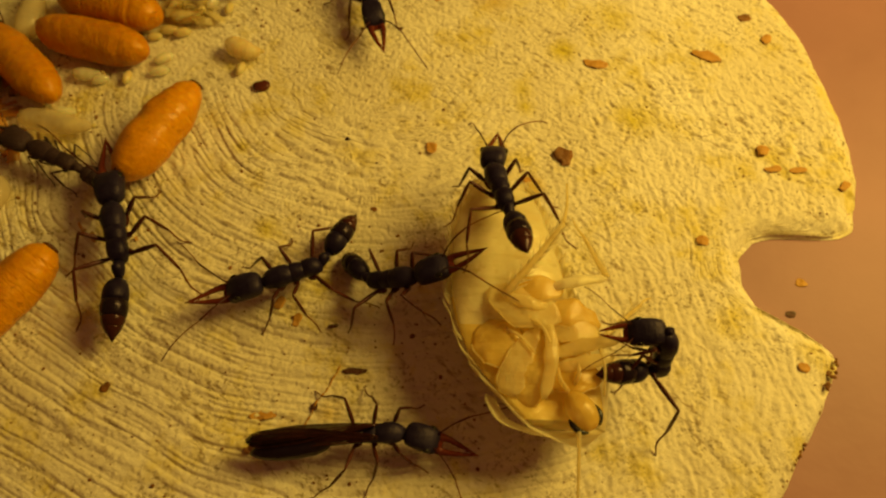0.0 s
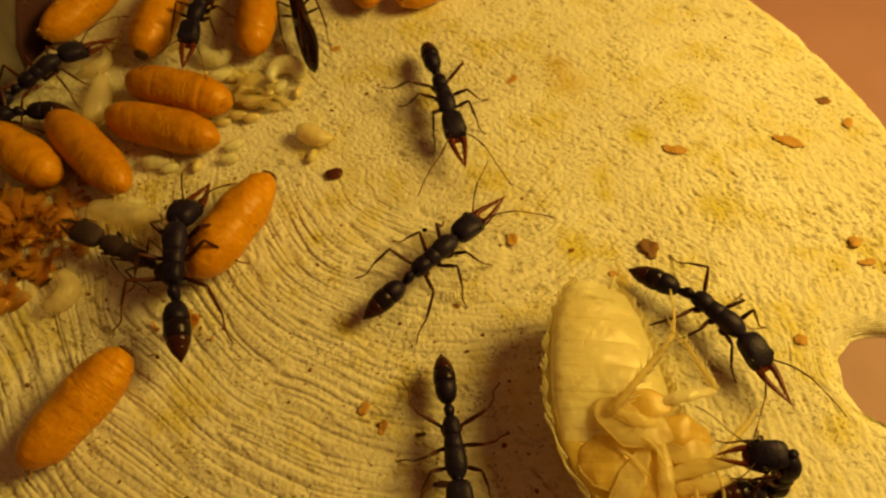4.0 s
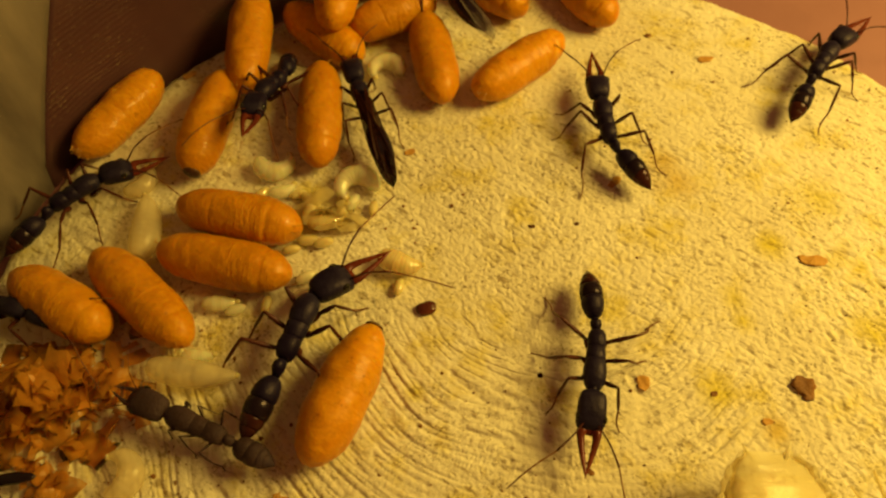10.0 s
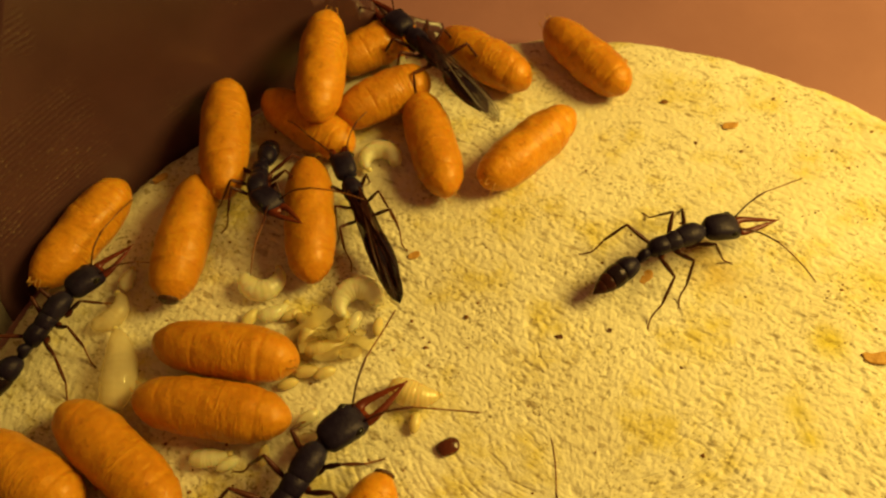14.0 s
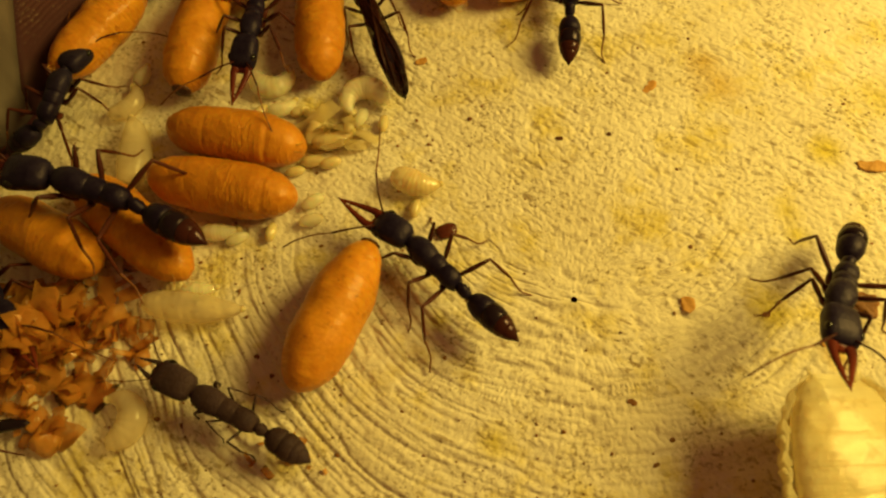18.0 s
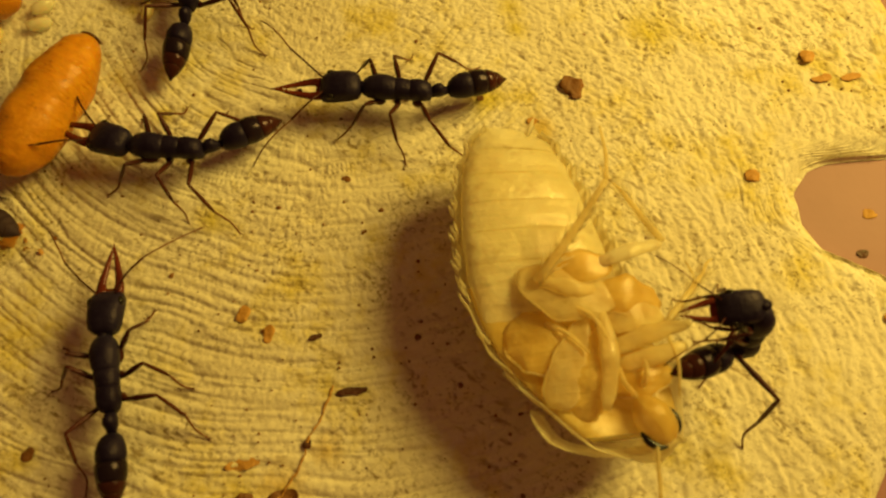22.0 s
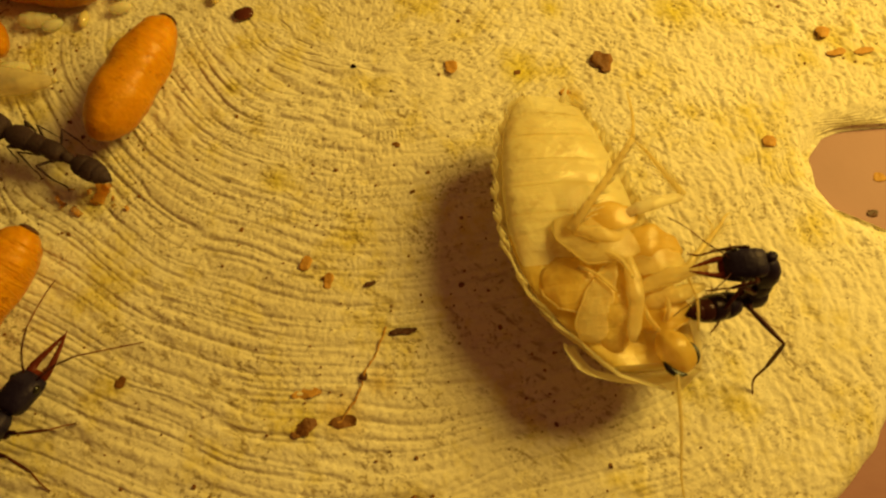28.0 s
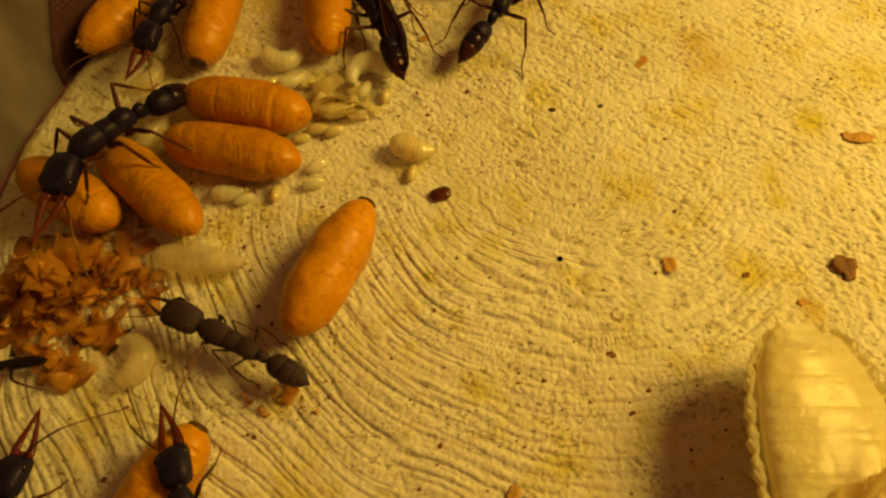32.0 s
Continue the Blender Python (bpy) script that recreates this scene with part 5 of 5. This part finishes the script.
        (15, -2.57, 5.2, -105, 17, 14, 0.14, 22), (18, -2.61, 4.98, -92, -10, 1, 0.15, 10, 22, -10), (25, -3.1, 5.3, -96, 0, 0, 0, 0),
        (31, -3.25, 4.96, -106, 12, 6, 0.1, 4, 4, -4), (32, -3.33, 5.03, -106, -1, 10, 0.1, 3, 10, -4),
    ],
    "O": [
        (2, -3.82, 4.35, 53, -13, -5, 0, 0), (7, -3.86, 4.54, 38, -1, -21, 0, 11, 35, -14), (9, -3.84, 4.46, 43, -21, 5, 0, 0),
        (11, -3.89, 4.48, 36, -12, 14, 0, 0), (13, -3.79, 4.59, 55, -7, -23, 0, 6, 11, -15), (15, -3.82, 4.54, 59, -22, 2, 0, 0),
        (18, -3.89, 4.65, 73, -3, -55, 0, 8, 21, -26), (22, -3.62, 5.1, 62, 0, 0, 0.25, 0), (26, -3.05, 5.8, 60, 0, 0, 0.32, 0),
    ],
    "Q": [
        (5, -4.09, 3.89, -143, -18, -29, 0, 0), (6, -4.11, 3.9, -150, -9, -25, 0, 0), (7, -4.23, 3.86, -120, -25, -50, 0, 0),
        (8, -4.24, 3.88, -151, 32, 13, 0, 0), (8.5, -4.3, 3.75, -90, 0, 0, 0, 0), (9, -4.31, 3.61, -25, 14, 5, 0, 0),
        (10, -4.13, 3.6, -13, -3, -6, 0, 0), (11, -4.08, 3.62, -43, -9, -12, 0, 0), (12, -4.08, 3.53, -68, -8, 1, 0, 0),
        (15, -4.06, 3.5, -21, -4, -2, 0, 0), (18, -4.07, 3.34, -54, 2, 0, 0, 0), (22, -4.25, 3, -54, 0, 0, 0, 0),
        (25, -4.12, 2.3, -85, 0, 0, 0, 0), (28, -3.95, 1.45, -50, 0, 0, 0, 0), (29.5, -3.92, 1.25, 20, 0, 0, 0, 0),
        (31, -3.84, 1.42, 75, 0, 0, 0, 0), (32, -3.72, 1.6, 85, -4, 6, 0, 0),
    ],
}
ANTS = {
    "A": Ant("large black worker ant with long jaws beside the lone cocoon", 1.2),
    "C": Ant("slender black long-jawed worker ant walking on the plaster", 1.04), "D": Ant("slender black worker ant walking beside the dead roach", 1.0), "E": Ant("slender black worker ant climbing off the dead roach", 1.04),
    "F": Ant("slender black long-jawed worker ant crossing open plaster", 1.04), "J": Ant("black worker ant gripping a cocoon with red jaws", 1.0), "L": Ant("black winged ant with dark folded wings", 0.93, "dark"),
    "N": Ant("black long-jawed worker ant standing between cocoons", 1.0), "O": Ant("black long-jawed worker ant at the plate's rim", 1.0), "Q": Ant("black long-jawed worker ant beside the husk heap", 1.0),
}
still = Ant("dull dusty grey ant standing still with lowered jaws", 1.0, "", True).stand(-2.76, 2.745, 156, 0, -4)
for leg, *_ in still.legs:
    leg.scale = (0.32, 0.8 * leg.scale.y, 1)
still.ob.scale = (1.06, 1.04, 0.9)
still.gaster.scale = (0.74, 0.95, 0.95)
for feeler, tip, _ in still.feelers:
    feeler.scale = tip.scale = (0.55, 0.55, 0.55)
for piece in still.head.children:
    if piece.name.startswith("mandible"):
        piece.scale = (0.5, 0.6 * piece.scale.y, 0.6)
dark = Ant("black winged ant with dark folded wings resting by the brood", 1.0, "dark").stand(-1.90, 5.22, 107, -4, 2)
clear = Ant("black winged ant with clear veined wings on the cocoons", 1.08, "clear").stand(-1.35, 6.44, 121, 6, 0, 0.12)


for leg, x, y, turn, s, i in dark.legs:
    leg.matrix_basis = at(x, y, HIP, 0, 0, s * (34, 128, 150)[i]) @ Matrix.Diagonal((0.72, s, 1, 1))
for slim in (dark, clear):
    slim.gaster.scale = (0.84, 0.92, 0.9)
    for piece in slim.ob.children:
        if piece.name.startswith("wing"):
            piece.scale.y *= 0.98


def axes(origin, ahead, above):
    """The pose of a thing at origin, in centimetres, whose x points ahead and whose z points about above."""
    x = Vector(ahead).normalized()
    y = Vector(above).cross(x).normalized()
    z = x.cross(y)
    return Matrix.Translation(Vector(origin) * CM) @ Matrix((x, y, z)).transposed().to_4x4()


# one worker reared up against the roach: thorax upright, head and gaster bent towards it
biter = Ant("black worker ant curled up stinging the dead roach", 1.02)
biter.head.scale = (0.92, 0.88, 0.90)
for feeler, tip, _ in biter.feelers:
    feeler.scale = tip.scale = (0.7, 0.7, 0.7)
for piece in biter.head.children:
    if piece.name.startswith("mandible"):
        piece.scale = (0.7, 0.75 * piece.scale.y, 0.75)
neck, waist = Vector((1.25, 1.33, 0.62)), Vector((1.275, 1.23, 0.33))
stance = axes((neck + waist) / 2, neck - waist, (1, 0.0, 0.1)) @ at(0, 0, -0.21)
biter.ob.matrix_basis = stance @ Matrix.Diagonal((*biter.ob.scale, 1))
BITE = stance.inverted() @ axes(neck, (-1, 0.0, -0.10), (0, -0.15, 1))
STING = stance.inverted() @ axes(waist, (1, 0.22, -0.44), (0.4, 0, 1))
for k, target in enumerate(((0.96, 1.24, 0.54), (0.98, 1.06, 0.42), (1.29, 0.79, 0.0), (0.93, 1.45, 0.50), (1.02, 1.36, 0.44), (1.37, 1.63, 0.02))):
    biter.reach(k, biter.ob.matrix_basis, target, -1 if k == 2 else 1)
SHIFT = ((0.0, -0.01, 0.06), (2.5, -0.01, 0.06), (19.0, 0.05, 0.06), (22.0, 0.055, 0.06), (24.0, 0.025, 0.025), (26.5, 0.01, 0.01), (28.0, 0.0, 0.0), (32.0, 0.01, 0.0))
biter.head.matrix_basis, biter.gaster.matrix_basis = BITE @ Matrix.Diagonal((*biter.head.scale, 1)), STING


# ---- crumbs and husks ----
def lump(name, x, y, w, d, h, mat, label, category, rz=0, seed=0, group="", z=0.0, ragged=0.55):
    rnd = random.Random(seed)
    bm = bmesh.new()
    blob(bm, oval(-w / 2, w / 2, h * 0.35, d / 2, h * 0.65, 11, rnd.uniform(0.6, 1), rnd.uniform(0.6, 1)), 15, rnd.uniform(2, 3))
    for v in bm.verts:
        v.co += ragged * 0.34 * min(w, d) * noise.noise_vector(v.co * 16 + Vector((seed * 7.3, 0, 0))) + ragged * 0.2 * min(w, d) * noise.noise_vector(v.co * 45 + Vector((seed * 3.1, 0, 0)))
        v.co.z *= 0.8
        v.co.z = max(-0.01, v.co.z)
    tagged(part(name, bm, mat, None, "", at(x, y, z, 0, 0, rz)), label, category, group)


CRUMBS_MIDDLE = (
    (0.858, 2.966, 0.15, 0.14, CRUMB_BROWN, 70), (-0.12, 3.033, 0.10, 0.08, CRUMB_ORANGE, 100), (2.04, 3.94, 0.22, 0.10, CRUMB_ORANGE, -20), (1.152, 3.847, 0.20, 0.08, CRUMB_ORANGE, -8),
    (2.41, 4.35, 0.10, 0.08, CRUMB_BROWN, 30), (2.54, 4.12, 0.10, 0.08, CRUMB_ORANGE, 60), (2.325, 3.05, 0.08, 0.09, CRUMB_ORANGE, 0), (2.37, 2.885, 0.12, 0.05, CRUMB_ORANGE, 0),
    (2.55, 2.88, 0.13, 0.05, CRUMB_ORANGE, 5), (2.86, 2.75, 0.09, 0.06, CRUMB_ORANGE, 40), (1.775, 2.29, 0.08, 0.08, CRUMB_ORANGE, 20), (0.58, 2.766, 0.06, 0.05, CRUMB_ORANGE, 0),
)
CRUMBS_LOWER = (
    (-0.514, 2.503, 0.05, 0.04, CRUMB_BROWN, 0), (-1.096, 1.779, 0.09, 0.06, CRUMB_ORANGE, 60), (-0.969, 1.66, 0.10, 0.05, CRUMB_ORANGE, 80), (-0.561, 1.324, 0.16, 0.04, CRUMB_DARK, 0),
    (-0.802, 1.091, 0.06, 0.05, CRUMB_DARK, 30), (-1.108, 1.034, 0.16, 0.06, CRUMB_ORANGE, 5), (-1.133, 0.845, 0.13, 0.08, CRUMB_BROWN, 20), (-0.926, 0.858, 0.17, 0.06, CRUMB_BROWN, 5),
    (2.29, 1.39, 0.07, 0.06, CRUMB_ORANGE, 0), (-2.133, 1.19, 0.07, 0.06, CRUMB_BROWN, 0), (-0.73, 1.618, 0.07, 0.03, CRUMB_DARK, 10), (0.816, 5.704, 0.12, 0.06, CRUMB_ORANGE, 10),
)
CRUMBS_EDGE = (
    (0.40, 5.99, 0.06, 0.05, CRUMB_BROWN, 0), (-0.708, 4.192, 0.05, 0.035, CRUMB_DARK, 0), (-0.389, 4.2, 0.045, 0.035, CRUMB_DARK, 40), (-1.556, 4.868, 0.09, 0.05, CRUMB_ORANGE, 20),
    (-0.08, 4.54, 0.12, 0.06, CRUMB_ORANGE, 50), (0.30, 2.95, 0.05, 0.04, CRUMB_BROWN, 0), (-0.517, 2.9, 0.04, 0.03, CRUMB_DARK, 0), (-3.33, 5.72, 0.12, 0.06, CRUMB_ORANGE, 30),
    (2.33, 1.80, 0.07, 0.05, CRUMB_DARK, 0), (2.45, 2.03, 0.09, 0.06, CRUMB_ORANGE, 0), (0.16, 6.42, 0.14, 0.07, CRUMB_ORANGE, 20),
)
for i, (x, y, w, d, mat, rz) in enumerate(itertools.chain(CRUMBS_MIDDLE, CRUMBS_LOWER, CRUMBS_EDGE)):
    off = math.hypot(x - CX, y - CY) > 3.0 and x > 2.1 and 1.7 < y < 2.4
    lump("crumb", x, y, w, d, min(w, d) * (0.07 if y < 1.2 and x < 0 else 0.22), mat, {"brown_crumb": "brown irregular crumb on the plaster", "dark_crumb": "dark glossy speck on the plaster", "orange_crumb": "orange-brown flake lying on the plaster"}[mat.name], "crumb", rz, i, "crumbs on the plate", -0.11 if off else 0.0, 1.0 if y < 1.2 else 0.6)


lump("seed", -1.453, 3.577, 0.13, 0.10, 0.05, SEED, "dark red glossy oval seed on the plaster", "seed", 10, 3, "", 0.0, 0.22)


def thread():
    """A thin irregular string of dirt."""
    rnd = random.Random(21)
    pts = [p + 0.012 * noise.noise_vector(p * 30) for p in spline([(-0.66, 1.36, 0), (-0.72, 1.22, 0), (-0.80, 1.10, 0), (-0.84, 0.98, 0), (-0.96, 0.84, 0)], 40)]
    bm = bmesh.new()
    tube(bm, [(p.x, p.y, 0.002) for p in pts], [rnd.uniform(0.002, 0.008) for _ in pts], 6, 0.4)
    tagged(part("dirt_thread", bm, CRUMB_ORANGE), "thin brown thread of dirt lying on the plaster", "dirt")


thread()


def flakes(name, count, seed, spread, mat, label, size=1.0):
    """A heap of bent papery flakes, each a part of its own."""
    rnd = random.Random(seed)
    places = [spread(rnd) for _ in range(count)]
    middle = Vector((sum(p[0] for p in places) / count, sum(p[1] for p in places) / count, 0))
    ob = thing(name, at(*middle), label, "husks")
    for x, y, z in places:
        big = size * rnd.choice((0.7, 0.8, 1.0, 1.0, 1.7))
        w, d = big * rnd.uniform(0.06, 0.22), big * rnd.uniform(0.05, 0.14)
        turn = Euler((rnd.uniform(-0.9, 0.9), rnd.uniform(-0.9, 0.9), rnd.uniform(0, 6.3))).to_matrix()
        bow = size * rnd.uniform(-0.05, 0.05)
        bm = bmesh.new()
        rows = []
        for i in range(5):
            row = []
            for j in range(4):
                u, v = i / 4 - 0.5, j / 3 - 0.5
                p = Vector((w * u, d * v, bow * (4 * u * u - 1)))
                p += 0.20 * min(w, d) * noise.noise_vector(p * 14 + Vector((x * 31, y * 31, 0)))
                p = turn @ p
                row.append((x + p.x - middle.x, y + p.y - middle.y, max(0.004, z + p.z)))
            rows.append(row)
        part("husk_flake", sheet(bm, rows, 0.006), mat, ob)


def heap(rnd):
    a, r = rnd.uniform(0, 6.3), abs(rnd.gauss(0, 0.55))
    x, y = -3.78 + 0.62 * r * math.cos(a), 3.04 + 0.36 * r * math.sin(a) + 0.1 * r * math.cos(a)
    return x, y, max(0.01, 0.22 * math.exp(-2.2 * r * r) * rnd.uniform(0.1, 1.0))


flakes("husk_heap", 280, 3, heap, FLAKE, "heap of crumpled orange-brown cocoon husks")
flakes("loose_husks", 14, 8, lambda r: (-3.70 + r.uniform(-0.12, 0.14), 2.55 + r.uniform(-0.08, 0.08), r.uniform(0.01, 0.06)), FLAKE, "small pile of orange husk flakes")
def remains():
    """What is left of a dead ant, lying on the husks at the rim."""
    ob = thing("ant_remains", at(-3.86, 2.54, 0.05, 0, -6, 4), "black abdomen of a dead ant among the husks", "dead ant")
    bm = bmesh.new()
    blob(bm, [(0.17, 0.05, 0.005, 0.005), (0.14, 0.05, 0.022, 0.022), (0.06, 0.052, 0.036, 0.036), (-0.06, 0.05, 0.036, 0.036), (-0.18, 0.05, 0.026, 0.028), (-0.22, 0.05, 0.010, 0.010)], 14, 2.0, 0.006)
    part("abdomen", bm, SATIN, ob)
    bm = bmesh.new()
    tube(bm, spline([(-0.05, -0.03, 0.05), (0.02, -0.12, 0.10), (0.13, -0.16, 0.0)], 9), [0.010, 0.011, 0.010, 0.009, 0.008, 0.007, 0.006, 0.005, 0.003], 7)
    part("leg", bm, LEG, ob, "crooked brown leg")


remains()
flakes("shed_skins", 22, 14, lambda r: (-2.08 + r.uniform(-0.20, 0.16), 4.34 + r.uniform(-0.16, 0.16), r.uniform(0.02, 0.10)), SKIN, "crumpled yellowish wet larva skins beside the cocoons", 0.9)
flakes("husk_bits", 12, 9, lambda r: (-2.30 + r.uniform(-0.25, 0.2), 2.32 + r.uniform(-0.1, 0.1), 0.008), FLAKE, "brown husk bits scattered by the cocoon", 0.4)


def grit():
    """Fine dark specks strewn over the plate and along its lower rim."""
    rnd = random.Random(12)
    bm = bmesh.new()
    for k in range(2500):
        if k < 80:
            a = math.radians(rnd.uniform(-47, -26))
            r = 3.67 + rnd.uniform(-0.02, 0.03)
            x, y, z, s = CX + r * math.cos(a), CY + r * math.sin(a), -0.06, rnd.uniform(0.008, 0.022)
        else:
            a, r = rnd.uniform(0, 6.3), 3.6 * math.sqrt(rnd.random())
            x, y, z, s = CX + r * math.cos(a), CY + r * math.sin(a), 0.0, rnd.uniform(0.003, 0.010) * (2.0 if rnd.random() < 0.14 else 1)
            if x > 1.9 and 1.6 < y < 2.5:
                continue
        top = bm.verts.new((x, y, z + s * 0.8))
        n = 6
        ring = [bm.verts.new((x + s * rnd.uniform(0.6, 1.3) * math.cos(6.283 * i / n), y + s * rnd.uniform(0.6, 1.3) * math.sin(6.283 * i / n), z - 0.012)) for i in range(n)]
        for i in range(n):
            bm.faces.new((ring[i], ring[(i + 1) % n], top))
    tagged(part("grit", bm, CRUMB_BROWN, None), "fine dark grit strewn over the plaster", "grit", kind="stuff")


grit()


# ---- what moves ----
def motions():
    swing = lambda t, k, a: a * math.sin(t * k[0] + k[1]) + 0.5 * a * math.sin(t * k[0] * 2.3 + 2 * k[1])
    for n, (key, ant) in enumerate(ANTS.items()):
        rows = TRACKS[key]
        rows = [(0.0, *rows[0][1:])] * (rows[0][0] > 0) + rows + [(32.0, *rows[-1][1:])] * (rows[-1][0] < 32)
        rows = [(*row, 6, -4) if len(row) == 8 else row for row in rows]
        walk(ant.ob, [(t, at(x, y, lift, 0, -pitch, turn)) for t, x, y, turn, head, gaster, lift, pitch, bow, raised in rows])
        walk(ant.head, [(t, at(*NECK, 0, bow, head)) for t, x, y, turn, head, gaster, lift, pitch, bow, raised in rows])
        walk(ant.gaster, [(t, at(*WAIST, 0, raised, gaster)) for t, x, y, turn, head, gaster, lift, pitch, bow, raised in rows])
        # stepping: the way gone, counted in strides, swings two sets of three legs in turn
        times = [r[0] for r in rows]
        gone = [0.0]
        for a, b in zip(rows, rows[1:]):
            gone.append(gone[-1] + math.hypot(b[1] - a[1], b[2] - a[2]) + 0.004 * abs(b[3] - a[3]))
        ticks = [0.2 * k for k in range(161)]
        phase = [2 * math.pi * float(np.interp(t, times, gone)) / 0.42 for t in ticks]
        for leg, x, y, turn, s, i in ant.legs:
            off = math.pi * ((i + (s > 0)) % 2)
            steps = []
            for t, p in zip(ticks, phase):
                if steps and steps[-1][2] == p and t < 31.9:
                    continue
                steps.append((t, at(x, y, HIP, 0, -4 * max(0, math.cos(p + off)), turn + s * (14 * math.sin(p + off) + 5 * math.sin(3 * i + n))), p))
            walk(leg, [(t, m) for t, m, p in steps])
        for feeler, tip, s in ant.feelers:
            k = (2.1 + 0.2 * n, n + 2 * s)
            beat = [(0.5 * q, at(0.20, 0.045 * s, 0.03, 0, swing(0.5 * q, (1.7, n - s), 7), s * 38 + swing(0.5 * q, k, 9))) for q in range(65)]
            walk(feeler, beat)
            walk(tip, beat)
    # the lone cocoon is shoved aside and back; the other is tugged at the end
    walk(LONE, [(t, at(x, y, 0.19, 0, 0, turn)) for t, x, y, turn in ((0, -2.08, 3.03, 64), (5, -2.08, 3.025, 64), (6, -1.985, 3.0, 66), (7, -1.93, 2.967, 68), (9.5, -1.928, 2.967, 67), (11, -2.0, 2.985, 66), (15, -2.0, 3.02, 64), (17.5, -2.08, 3.035, 64), (32, -2.08, 3.035, 64))])
    walk(HELD, [(t, at(x, y, 0.165, 0, 0, turn)) for t, x, y, turn in ((0, -2.85, 1.717, 58), (30.5, -2.85, 1.717, 58), (31, -2.88, 1.735, 58), (32, -2.95, 1.76, 60))])
    # the dusty ant is pushed a little way
    walk(still.ob, [(t, at(x, y, 0, 0, 0, turn)) for t, x, y, turn in ((0, -2.80, 2.80, 156), (12.5, -2.80, 2.80, 156), (14.5, -2.75, 2.70, 154), (17.5, -2.65, 2.55, 150), (20, -2.64, 2.55, 150), (24, -2.64, 2.60, 150), (28, -2.64, 2.63, 151), (32, -2.63, 2.61, 153))])
    # the stinging ant works its head and sting
    sway = [0.4 * q for q in range(81)]
    drift = lambda t, c: float(np.interp(t, [r[0] for r in SHIFT], [r[c] for r in SHIFT]))
    walk(biter.ob, [(t, Matrix.Translation(Vector((0.6 * dx, 0.6 * dy, 0)) * CM) @ stance) for t, dx, dy in SHIFT])
    axis = stance.to_3x3().inverted()
    walk(biter.head, [(t, Matrix.Translation(axis @ Vector((0.4 * drift(t, 1), 0.4 * drift(t, 2), 0)) * CM) @ BITE @ pose(0, 0, 0, 0, 3 * math.sin(2.3 * t), 4 * math.sin(1.7 * t))) for t in sway])
    walk(biter.gaster, [(t, STING @ pose(0, 0, 0, 0, 3 * math.sin(1.9 * t + 1), 2 * math.sin(2.9 * t))) for t in sway])


motions()
